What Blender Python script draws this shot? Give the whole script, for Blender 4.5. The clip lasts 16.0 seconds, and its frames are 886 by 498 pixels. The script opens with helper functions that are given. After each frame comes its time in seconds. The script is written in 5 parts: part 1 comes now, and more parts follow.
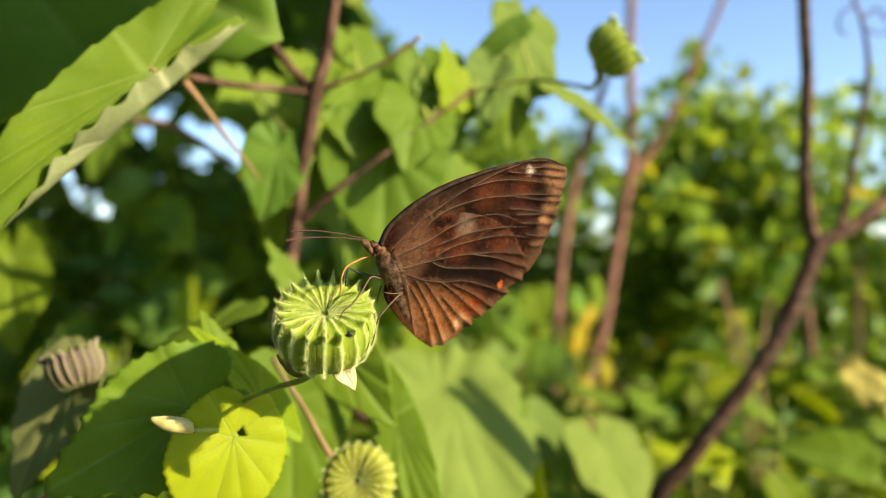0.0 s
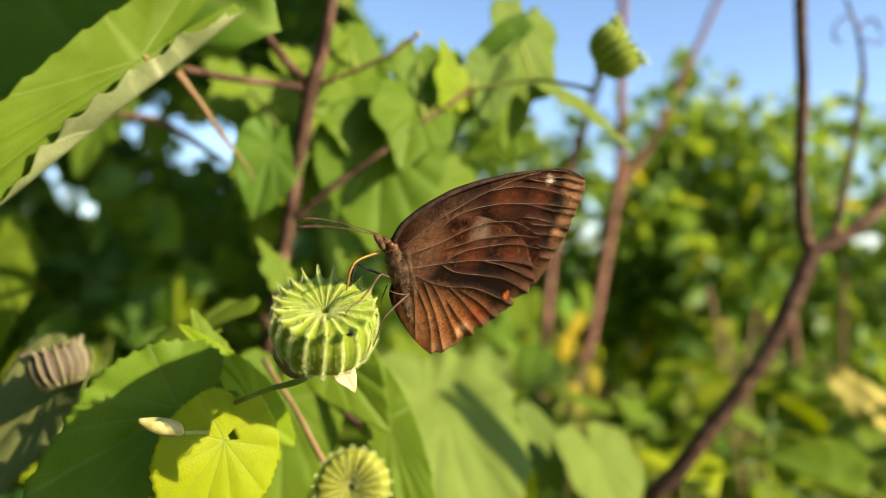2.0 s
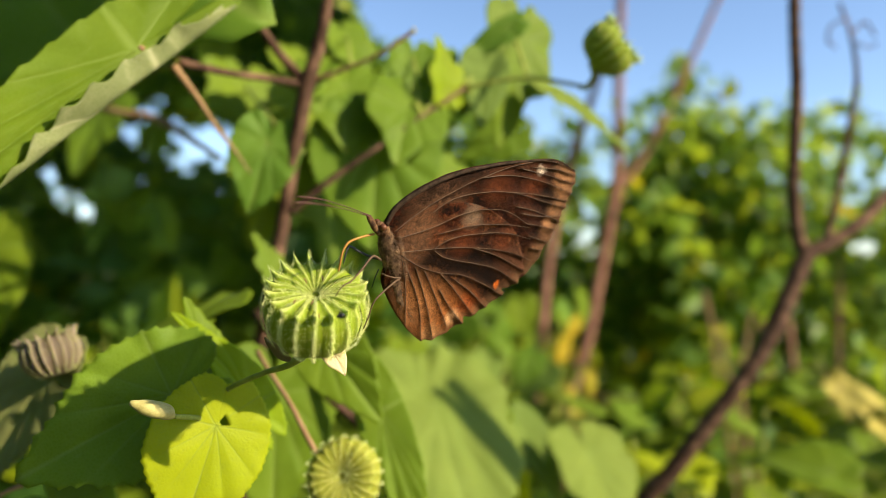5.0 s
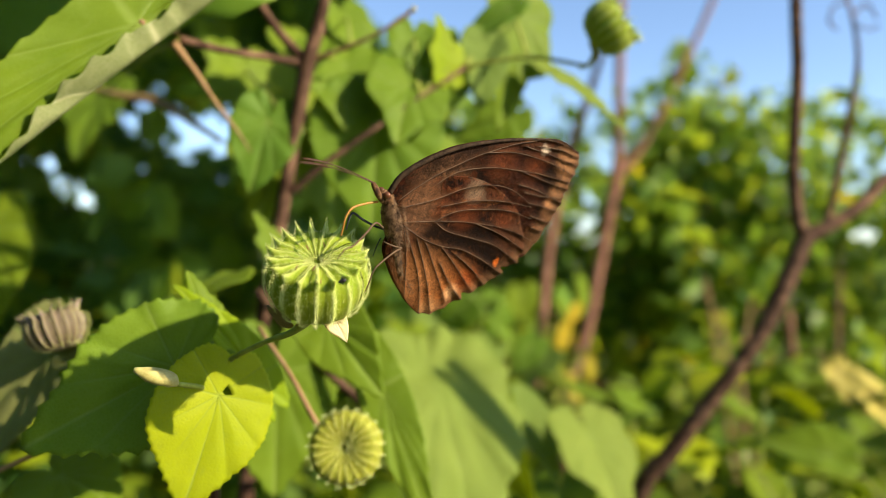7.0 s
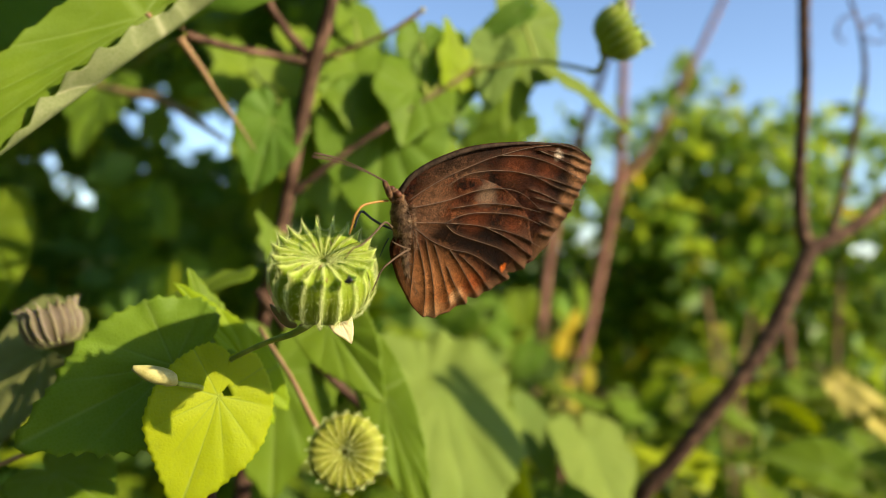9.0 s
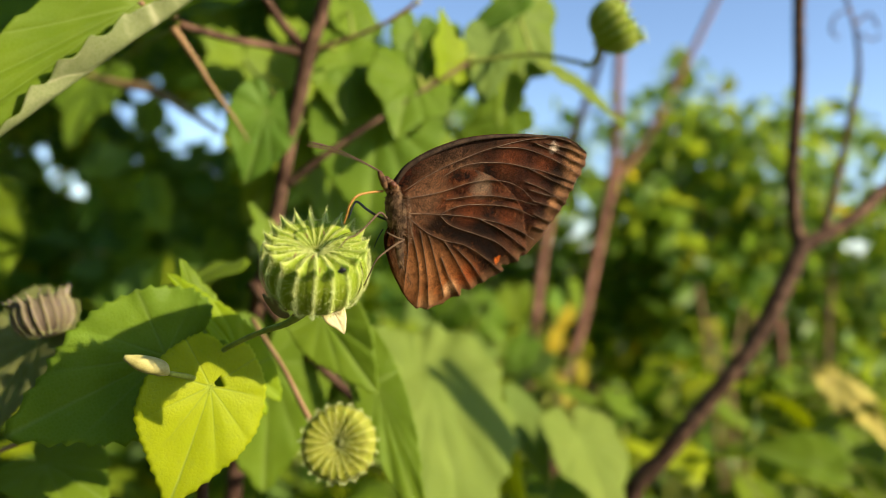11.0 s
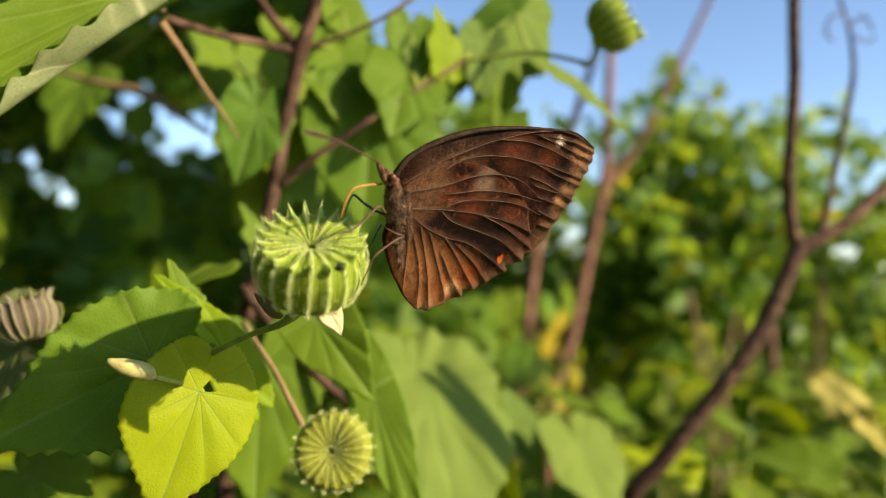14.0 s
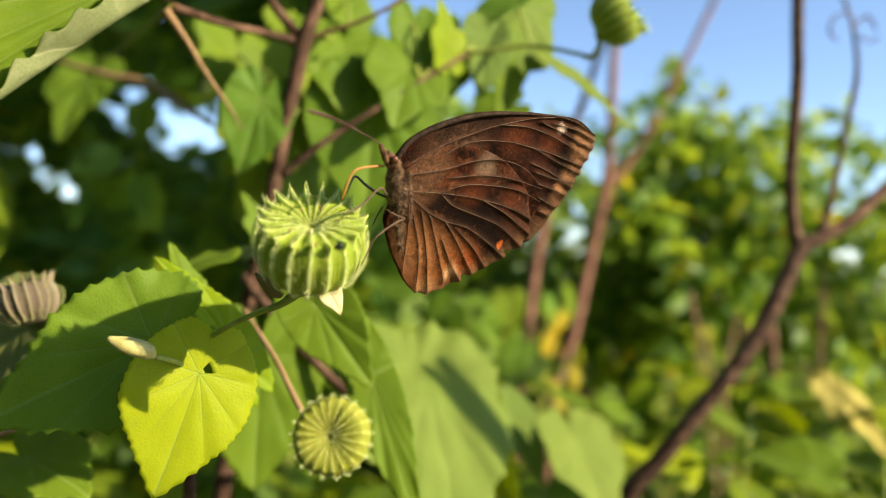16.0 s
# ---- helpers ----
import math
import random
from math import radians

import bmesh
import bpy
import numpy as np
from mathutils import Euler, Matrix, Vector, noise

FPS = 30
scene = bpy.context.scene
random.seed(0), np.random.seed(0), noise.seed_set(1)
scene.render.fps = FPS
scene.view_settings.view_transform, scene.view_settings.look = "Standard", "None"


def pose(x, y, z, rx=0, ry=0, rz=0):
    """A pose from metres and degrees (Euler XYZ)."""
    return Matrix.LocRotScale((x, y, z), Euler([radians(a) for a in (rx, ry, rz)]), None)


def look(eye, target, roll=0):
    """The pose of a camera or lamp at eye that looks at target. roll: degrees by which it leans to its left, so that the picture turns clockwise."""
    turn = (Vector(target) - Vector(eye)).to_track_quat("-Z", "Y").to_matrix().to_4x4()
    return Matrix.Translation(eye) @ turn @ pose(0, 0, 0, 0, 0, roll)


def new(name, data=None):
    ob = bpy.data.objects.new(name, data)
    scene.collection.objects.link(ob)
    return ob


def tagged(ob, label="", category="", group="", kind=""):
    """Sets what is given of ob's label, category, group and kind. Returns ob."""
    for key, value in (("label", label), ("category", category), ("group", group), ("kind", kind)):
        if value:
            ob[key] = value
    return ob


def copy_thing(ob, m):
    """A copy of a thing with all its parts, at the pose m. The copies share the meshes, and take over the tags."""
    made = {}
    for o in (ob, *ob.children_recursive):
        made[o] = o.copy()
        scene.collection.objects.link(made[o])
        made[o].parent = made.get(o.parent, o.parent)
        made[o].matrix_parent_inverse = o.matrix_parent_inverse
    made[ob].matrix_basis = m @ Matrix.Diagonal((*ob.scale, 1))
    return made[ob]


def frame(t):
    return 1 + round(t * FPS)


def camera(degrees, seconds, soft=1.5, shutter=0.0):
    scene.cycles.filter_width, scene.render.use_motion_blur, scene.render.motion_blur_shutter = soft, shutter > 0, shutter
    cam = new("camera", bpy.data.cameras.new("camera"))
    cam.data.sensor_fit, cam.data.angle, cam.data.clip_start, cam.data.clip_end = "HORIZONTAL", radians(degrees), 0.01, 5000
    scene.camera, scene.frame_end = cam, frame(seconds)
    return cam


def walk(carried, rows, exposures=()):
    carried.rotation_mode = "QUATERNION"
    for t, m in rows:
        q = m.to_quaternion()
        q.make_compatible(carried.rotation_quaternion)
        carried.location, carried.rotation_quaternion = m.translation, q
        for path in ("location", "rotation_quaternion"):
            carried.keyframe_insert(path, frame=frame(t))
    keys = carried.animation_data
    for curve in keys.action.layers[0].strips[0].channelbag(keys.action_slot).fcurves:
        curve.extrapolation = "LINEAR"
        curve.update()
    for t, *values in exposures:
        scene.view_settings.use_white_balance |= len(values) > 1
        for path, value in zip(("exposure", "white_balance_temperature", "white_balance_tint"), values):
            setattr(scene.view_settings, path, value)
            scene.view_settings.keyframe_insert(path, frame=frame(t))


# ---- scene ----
cam = camera(65.8, 16.0, soft=0.35)
EYE = 1.15
ROWS = [
    (0.0, -0.00000, -0.00000, 0.00000, -0.001, -0.002, -0.000),
    (0.5, -0.00142, 0.00238, -0.00295, -0.351, -0.203, -0.279),
    (1.0, -0.00411, 0.00479, -0.00579, -0.204, -0.254, -0.482),
    (1.5, -0.00341, 0.00358, -0.00051, -0.250, 0.422, -0.411),
    (2.0, -0.00357, 0.00560, -0.00155, -1.092, 0.431, -0.877),
    (2.5, -0.00640, 0.00530, -0.00530, -1.137, 0.608, -1.462),
    (3.0, -0.00829, 0.00643, -0.01042, -1.104, 0.258, -1.845),
    (3.5, -0.00562, 0.00632, -0.00392, -1.453, 0.922, -1.424),
    (4.0, 0.00030, 0.00862, -0.00723, -1.904, 1.004, -1.577),
    (4.5, -0.00215, 0.00483, -0.00504, -1.349, 0.984, -1.293),
    (7.0, -0.00211, 0.00330, -0.00951, -1.264, 0.019, -1.160),
    (7.5, -0.00464, 0.00153, -0.01004, -1.039, -0.072, -1.745),
    (8.0, -0.00498, 0.00309, -0.00924, -1.255, 0.316, -1.815),
    (8.5, -0.00294, 0.00526, -0.01082, -1.470, 0.300, -2.054),
    (9.0, -0.00384, 0.00631, -0.01047, -1.343, 0.542, -2.351),
    (11.5, -0.00353, 0.00674, -0.01196, -2.079, 0.001, -2.731),
    (12.0, -0.00210, 0.01139, -0.01423, -2.510, -0.067, -2.607),
    (12.5, -0.00357, 0.01089, -0.01114, -2.541, 0.490, -2.782),
    (13.0, -0.00606, 0.01058, -0.01061, -2.524, 0.661, -2.982),
    (13.5, -0.00608, 0.00826, -0.01104, -2.430, 1.024, -2.857),
    (14.0, -0.00527, 0.01273, -0.01311, -2.583, 0.719, -2.511),
    (14.5, -0.00601, 0.00970, -0.01248, -2.151, 0.865, -2.710),
    (15.0, -0.00615, 0.00833, -0.01359, -2.083, 0.917, -3.169),
    (15.5, -0.00700, 0.01074, -0.01413, -2.233, 0.712, -3.198),
    (16.0, -0.00484, 0.01231, -0.01631, -2.451, 0.713, -3.157),
]
walk(cam, [(t, pose(x, y, EYE + z, 90 + pitch, roll, yaw)) for t, x, y, z, yaw, pitch, roll in ROWS],
     exposures=[(0.0, 1.24), (1.0, 1.21), (3.0, 1.18), (4.0, 1.12), (4.5, 1.04), (7.0, 1.12), (8.0, 1.06), (9.0, 1.01), (11.5, 0.98), (13.0, 0.97), (15.0, 1.06), (16.0, 1.18)])
# the lens of a phone, focused on the seed capsule
cam.data.dof.use_dof = True
cam.data.dof.focus_distance = 0.131
cam.data.dof.aperture_fstop = 9.0

# ---- light ----
SUN_AZ, SUN_EL = 116.0, 28.0      # degrees clockwise from straight ahead, and above the horizon
world = bpy.data.worlds.new("sky")
scene.world = world
world.use_nodes = True
wn = world.node_tree.nodes
sky = wn.new("ShaderNodeTexSky")
sky.sky_type = "NISHITA"
sky.sun_disc = False
sky.sun_elevation = radians(SUN_EL)
sky.sun_rotation = radians(SUN_AZ)
sky.air_density, sky.dust_density, sky.ozone_density = 1.0, 1.2, 2.0
sky.altitude = 1500
wn["Background"].inputs["Strength"].default_value = 0.122
world.node_tree.links.new(sky.outputs[0], wn["Background"].inputs["Color"])
sun = new("sun", bpy.data.lights.new("sun", "SUN"))
sun.data.energy, sun.data.angle, sun.data.color = 4.85, radians(0.6), (1.0, 0.845, 0.58)
toward = Vector((math.sin(radians(SUN_AZ)) * math.cos(radians(SUN_EL)), math.cos(radians(SUN_AZ)) * math.cos(radians(SUN_EL)), math.sin(radians(SUN_EL))))
sun.matrix_world = look((0, 0, 6), Vector((0, 0, 6)) - toward)

# ---- materials ----
def material(name, rough=0.6, metal=0.0, spec=0.4):
    m = bpy.data.materials.new(name)
    m.use_nodes = True
    n, l = m.node_tree.nodes, m.node_tree.links
    b = n["Principled BSDF"]
    b.inputs["Roughness"].default_value = rough
    b.inputs["Metallic"].default_value = metal
    b.inputs["Specular IOR Level"].default_value = spec
    return m, n, l, b


def noise_node(n, l, scale, detail=4.0, rough=0.6, source="Object"):
    tc = n.new("ShaderNodeTexCoord")
    t = n.new("ShaderNodeTexNoise")
    t.inputs["Scale"].default_value, t.inputs["Detail"].default_value, t.inputs["Roughness"].default_value = scale, detail, rough
    l.new(tc.outputs[source], t.inputs["Vector"])
    return t.outputs["Fac"]


def ramp_node(n, l, fac, stops):
    r = n.new("ShaderNodeValToRGB")
    e = r.color_ramp.elements
    while len(e) < len(stops):
        e.new(0.5)
    for i, (p, c) in enumerate(stops):
        e[i].position, e[i].color = p, (*c, 1)
    l.new(fac, r.inputs["Fac"])
    return r.outputs["Color"]


def mix_node(n, l, fac, a, b, blend="MIX"):
    m = n.new("ShaderNodeMix")
    m.data_type, m.blend_type = "RGBA", blend
    for v, i in ((fac, 0), (a, 6), (b, 7)):
        if isinstance(v, (int, float)):
            m.inputs[i].default_value = v
        elif isinstance(v, tuple):
            m.inputs[i].default_value = (*v, 1)
        else:
            l.new(v, m.inputs[i])
    return m.outputs[2]


def math_node(n, l, op, a, b=0.0, clamp=False):
    m = n.new("ShaderNodeMath")
    m.operation, m.use_clamp = op, clamp
    for v, i in ((a, 0), (b, 1)):
        if isinstance(v, (int, float)):
            m.inputs[i].default_value = v
        else:
            l.new(v, m.inputs[i])
    return m.outputs[0]


def bump_node(n, l, b, height, strength, dist):
    u = n.new("ShaderNodeBump")
    u.inputs["Strength"].default_value, u.inputs["Distance"].default_value = strength, dist
    l.new(height, u.inputs["Height"])
    l.new(u.outputs[0], b.inputs["Normal"])
    return u.outputs[0]


def attr_node(n, name):
    a = n.new("ShaderNodeAttribute")
    a.attribute_name = name
    return a.outputs["Fac"]


def leaf_material(name, dark, light, through_colour, through_part=0.4, rough=0.5, vein=(0.30, 0.40, 0.09), island=False, spec=0.12):
    """Leaf tissue: mottled green, paler veins, and light that shines through."""
    m, n, l, b = material(name, rough, 0.0, spec)
    big = noise_node(n, l, 45.0, 5.0)
    fine = noise_node(n, l, 900.0, 4.0)
    col = ramp_node(n, l, big, [(0.3, dark), (0.7, light)])
    col = mix_node(n, l, math_node(n, l, "MULTIPLY", fine, 0.35), col, tuple(0.55 * c for c in dark))
    if island:
        g = n.new("ShaderNodeNewGeometry")
        rnd = g.outputs["Random Per Island"]
        tint = ramp_node(n, l, rnd, [(0.0, (0.36, 0.50, 0.6)), (0.45, (0.85, 0.88, 0.9)), (0.85, (1.45, 1.35, 1.15)), (0.97, (2.1, 1.65, 1.0)), (1.0, (2.5, 1.35, 0.5))])
    else:
        o = n.new("ShaderNodeObjectInfo")
        tint = ramp_node(n, l, o.outputs["Random"], [(0.0, (0.8, 0.9, 0.9)), (1.0, (1.2, 1.1, 0.9))])
    col = mix_node(n, l, 1.0, col, tint, "MULTIPLY")
    va = attr_node(n, "vein")
    net = fine
    if not island:
        vo = n.new("ShaderNodeTexVoronoi")
        vo.feature = "DISTANCE_TO_EDGE"
        vo.inputs["Scale"].default_value = 1200.0
        l.new(n["Texture Coordinate"].outputs["Object"], vo.inputs["Vector"])
        net = math_node(n, l, "MULTIPLY", vo.outputs["Distance"], 4.0, True)
        col = mix_node(n, l, math_node(n, l, "SUBTRACT", 0.14, math_node(n, l, "MULTIPLY", net, 0.14)), col, vein)
        col = mix_node(n, l, math_node(n, l, "MULTIPLY", va, 0.55), col, vein)
    l.new(col, b.inputs["Base Color"])
    h = math_node(n, l, "ADD", math_node(n, l, "MULTIPLY", net, 0.3), math_node(n, l, "MULTIPLY", va, -1.0))
    nor = bump_node(n, l, b, h, 0.3, 0.00025)
    t = n.new("ShaderNodeBsdfTranslucent")
    tcol = mix_node(n, l, 1.0, through_colour, tint, "MULTIPLY")
    if not island:
        tcol = mix_node(n, l, math_node(n, l, "MULTIPLY", va, 0.5), tcol, tuple(0.6 * c for c in through_colour))
    l.new(tcol, t.inputs["Color"])
    l.new(nor, t.inputs["Normal"])
    s = n.new("ShaderNodeMixShader")
    s.inputs[0].default_value = through_part
    l.new(b.outputs[0], s.inputs[1])
    l.new(t.outputs[0], s.inputs[2])
    l.new(s.outputs[0], n["Material Output"].inputs["Surface"])
    return m


def mottled(name, stops, scale, fine, rough=0.8, bump=0.5, dist=0.0004, spec=0.3):
    """A matt surface with patches and grain."""
    m, n, l, b = material(name, rough, 0.0, spec)
    a, f = noise_node(n, l, scale, 6.0), noise_node(n, l, fine, 4.0)
    s = math_node(n, l, "ADD", math_node(n, l, "MULTIPLY", a, 0.7), math_node(n, l, "MULTIPLY", f, 0.3))
    l.new(ramp_node(n, l, s, stops), b.inputs["Base Color"])
    bump_node(n, l, b, s, bump, dist)
    return m


LEAF_TOP = leaf_material("leaf_upper_side", (0.114, 0.190, 0.010), (0.186, 0.267, 0.016), (0.43, 0.53, 0.013), 0.42)
LEAF_DEEP = leaf_material("leaf_deep_green", (0.080, 0.165, 0.016), (0.145, 0.245, 0.020), (0.40, 0.55, 0.012), 0.36)
LEAF_UNDER = leaf_material("leaf_under_side", (0.150, 0.220, 0.044), (0.205, 0.276, 0.062), (0.36, 0.46, 0.02), 0.42, 0.7)
LEAF_PALE = leaf_material("leaf_pale_underside", (0.17, 0.20, 0.075), (0.265, 0.285, 0.125), (0.27, 0.34, 0.05), 0.22, 0.7, (0.62, 0.60, 0.36))
LEAF_YELLOW = leaf_material("leaf_young", (0.30, 0.39, 0.006), (0.40, 0.47, 0.010), (0.70, 0.76, 0.008), 0.5)
LEAF_DEAD = leaf_material("leaf_withered", (0.50, 0.43, 0.10), (0.62, 0.53, 0.16), (0.55, 0.47, 0.08), 0.3, 0.8, (0.6, 0.5, 0.2))
LEAF_AUTUMN = leaf_material("leaf_ageing", (0.34, 0.27, 0.012), (0.44, 0.36, 0.018), (0.6, 0.46, 0.02), 0.4, 0.6, (0.6, 0.5, 0.1))
LEAF_GREY = leaf_material("leaf_downy", (0.17, 0.18, 0.07), (0.25, 0.26, 0.11), (0.3, 0.33, 0.06), 0.25, 0.9)
FOLIAGE = leaf_material("foliage", (0.078, 0.150, 0.021), (0.150, 0.258, 0.046), (0.38, 0.51, 0.032), 0.40, 0.45, island=True, spec=0.2)
BARK = mottled("bark", [(0.38, (0.030, 0.014, 0.009)), (0.5, (0.074, 0.040, 0.027)), (0.62, (0.20, 0.115, 0.075))], 120.0, 1500.0, 0.85, 0.7, 0.0006, 0.15)
BARK_PALE = mottled("bark_pinkish", [(0.38, (0.12, 0.048, 0.034)), (0.62, (0.29, 0.15, 0.105))], 60.0, 700.0, 0.85)
STALK_GREEN = mottled("stalk_green", [(0.38, (0.17, 0.21, 0.025)), (0.62, (0.30, 0.33, 0.06))], 200.0, 3000.0, 0.7)
STALK_TAN = mottled("stalk_tan", [(0.3, (0.19, 0.105, 0.045)), (0.7, (0.33, 0.21, 0.11))], 150.0, 2000.0, 0.75)
SOIL = mottled("soil", [(0.3, (0.05, 0.06, 0.02)), (0.6, (0.10, 0.10, 0.04)), (0.8, (0.17, 0.13, 0.08))], 3.0, 60.0, 0.95, 0.8, 0.02)


# ---- geometry helpers ----
def part(name, bm, mats, parent=None, label="", smooth=True, at=None):
    me = bpy.data.meshes.new(name)
    bm.normal_update()
    bm.to_mesh(me)
    bm.free()
    for m in mats if isinstance(mats, (list, tuple)) else [mats]:
        me.materials.append(m)
    if smooth:
        me.polygons.foreach_set("use_smooth", [True] * len(me.polygons))
    ob = new(name, me)
    if at is not None:
        ob.matrix_basis = at
    if parent is not None:
        ob.parent = parent
    if label:
        tagged(ob, label)
    return ob


def spline(points, per=8):
    """A smooth line through the points (Catmull-Rom)."""
    p = [Vector(q) for q in points]
    p = [2 * p[0] - p[1]] + p + [2 * p[-1] - p[-2]]
    out = []
    for i in range(1, len(p) - 2):
        a, b, c, d = p[i - 1:i + 3]
        for k in range(per):
            t = k / per
            out.append(0.5 * (2 * b + (c - a) * t + (2 * a - 5 * b + 4 * c - d) * t * t + (3 * b - a - 3 * c + d) * t ** 3))
    return out + [p[-2]]


def tube(bm, line, radii, sides=10, rough=0.0):
    """A closed tube along a line; radii are spread evenly over it."""
    n = len(line)
    rings, side = [], None
    for i, q in enumerate(line):
        d = (line[min(i + 1, n - 1)] - line[max(i - 1, 0)]).normalized()
        if side is None:
            side = d.orthogonal().normalized()
        side = (side - d * side.dot(d)).normalized()
        up = d.cross(side)
        f = i / max(n - 1, 1) * (len(radii) - 1)
        k = min(int(f), len(radii) - 2)
        r = radii[k] + (radii[k + 1] - radii[k]) * (f - k)
        ring = []
        for s in range(sides):
            a = 2 * math.pi * s / sides
            rr = r * (1 + rough * (noise.noise((q * 300) + Vector((math.cos(a), math.sin(a), 0)))))
            ring.append(bm.verts.new(q + (side * math.cos(a) + up * math.sin(a)) * rr))
        rings.append(ring)
    for a, b in zip(rings, rings[1:]):
        for s in range(sides):
            bm.faces.new((a[s], a[(s + 1) % sides], b[(s + 1) % sides], b[s]))
    bm.faces.new(rings[0][::-1])
    bm.faces.new(rings[-1])
    return bm


def stick(name, points, radii, mat, parent, label="", sides=10, per=8, rough=0.15):
    return part(name, tube(bmesh.new(), spline(points, per), radii, sides, rough), mat, parent, label)


def frame_of(base, tip, facing):
    """A pose at base whose x runs to the tip and whose z leans to the side that faces."""
    x = (Vector(tip) - Vector(base)).normalized()
    z = Vector(facing)
    z = (z - x * z.dot(x)).normalized()
    y = z.cross(x)
    m = Matrix((x, y, z)).transposed().to_4x4()
    m.translation = base
    return m


OUTLINE = [(0, 1.0), (7, 0.90), (16, 0.79), (30, 0.70), (50, 0.655), (75, 0.62), (100, 0.58), (125, 0.53), (148, 0.46), (165, 0.34), (175, 0.17), (180, 0.05)]
VEIN_ANGLES = (0, 26, -26, 55, -55, 92, -92, 132, -132)


def leaf_bm(length, width=1.0, sinus=0.0, fold=0.15, droop=0.15, cup=0.0, wave=0.02, teeth=21, rings=16, spokes=168, seed=0, thick=0.00035, hole=None, roll_edge=None, lobe=1.0, palm=0.0, tooth=0.055, relief=1.0):
    """A heart-shaped toothed leaf with its stalk's end at the origin and its tip along x: an upper and a lower skin."""
    bm = bmesh.new()
    lay = bm.verts.layers.float.new("vein")
    off = Vector((seed * 7.3, seed * 3.1, seed * 1.7))
    grid = []
    for j in range(rings + 1):
        row = []
        f = (j / rings) ** 0.85
        for i in range(spokes + 1):
            deg = -180 + 360 * i / spokes
            a = abs(deg)
            k = next(q for q in range(len(OUTLINE) - 1) if OUTLINE[q + 1][0] >= a)
            (a0, r0), (a1, r1) = OUTLINE[k], OUTLINE[k + 1]
            r = r0 + (r1 - r0) * (a - a0) / (a1 - a0)
            r = max(r, sinus * (1 - 0.25 * max(0, a - 150) / 30)) if a > 120 else r
            r *= 1 - (1 - lobe) * min(1.0, max(0.0, (a - 60) / 60))
            r *= 1 + palm * (math.cos(radians(a * 360 / 56)) - 0.2) * (1.0 if a < 150 else 0.3)
            saw = (a / 180 * teeth) % 1.0
            r *= 1 + (tooth * (saw ** 1.5 - 0.4) + 0.05 * noise.noise(Vector((deg / 40, 0, 0)) + off)) * f ** 3
            r *= f
            u, v = r * math.cos(radians(deg)), r * math.sin(radians(deg)) * width
            rr = math.hypot(u, v)
            near = min(abs((deg - q + 180) % 360 - 180) for q in VEIN_ANGLES)
            gap = rr * math.sin(radians(min(near, 80)))
            vein = max(0.0, 1 - gap / (0.009 * (1.15 - 0.8 * f))) if near < 80 else 0.0
            side = rr * 7.0 + near * 0.035
            feather = max(0.0, 1 - abs((side % 1.0) - 0.5) * 14) * 0.35 if f > 0.2 else 0.0
            vein = max(vein, feather)
            puff = math.sin(min(gap / 0.10, 1.0) * math.pi / 2) * 0.012 * min(1, rr * 3) * relief
            h = fold * abs(v) - droop * (max(u, 0) ** 2) - droop * 0.8 * v * v + cup * rr * rr + puff
            h += wave * (noise.noise(Vector((u * 4, v * 4, 0)) + off) + 1.3 * f ** 3 * noise.noise(Vector((deg / 17, 5, 0)) + off))
            p = Vector((u, v, h))
            if roll_edge:
                p = roll_edge(p, f, deg)
            w = bm.verts.new(p * length)
            w[lay] = vein
            row.append(w)
        grid.append(row)
    quads = []
    for j in range(rings):
        for i in range(spokes):
            if hole and hole(j / rings, -180 + 360 * i / spokes):
                continue
            q = (grid[j][i], grid[j + 1][i], grid[j + 1][i + 1], grid[j][i + 1])
            quads.append(q)
    bm.verts.ensure_lookup_table()
    faces = [bm.faces.new(q) for q in quads]
    bm.normal_update()
    under = {}
    for v in list(bm.verts):
        if v.link_faces:
            w = bm.verts.new(v.co - v.normal * thick)
            w[lay] = v[lay]
            under[v] = w
    edges = [e for e in bm.edges if len(e.link_faces) == 1]
    rim = [(e.verts[0], e.verts[1]) for e in edges]
    for f in faces:
        g = bm.faces.new([under[v] for v in reversed(f.verts)])
        g.material_index = 1
    for a, b in rim:
        try:
            bm.faces.new((a, b, under[b], under[a]))
        except ValueError:
            pass
    bmesh.ops.delete(bm, geom=[v for v in bm.verts if not v.link_faces], context="VERTS")
    bmesh.ops.recalc_face_normals(bm, faces=bm.faces)
    return bm


def leaf(base, tip, facing, parent, mats=None, label="", name="leaf", **shape):
    length = (Vector(tip) - Vector(base)).length
    return part(name, leaf_bm(length, **shape), mats or [LEAF_TOP, LEAF_UNDER], parent, label, at=frame_of(base, tip, facing))


def plant(name, label, category="plant", group=""):
    return tagged(new(name), label, category, group)


# ---- ground ----
bm = bmesh.new()
bmesh.ops.create_grid(bm, x_segments=60, y_segments=60, size=1.0)
for v in bm.verts:
    s = v.co.copy()
    v.co = Vector((math.copysign(abs(s.x) ** 4, s.x) * 4000, math.copysign(abs(s.y) ** 4, s.y) * 4000, 0))
    v.co.z = 0.02 * noise.noise(v.co * 2.0)
tagged(part("ground", bm, SOIL), "bare brown soil with low green growth", "ground", kind="structure")


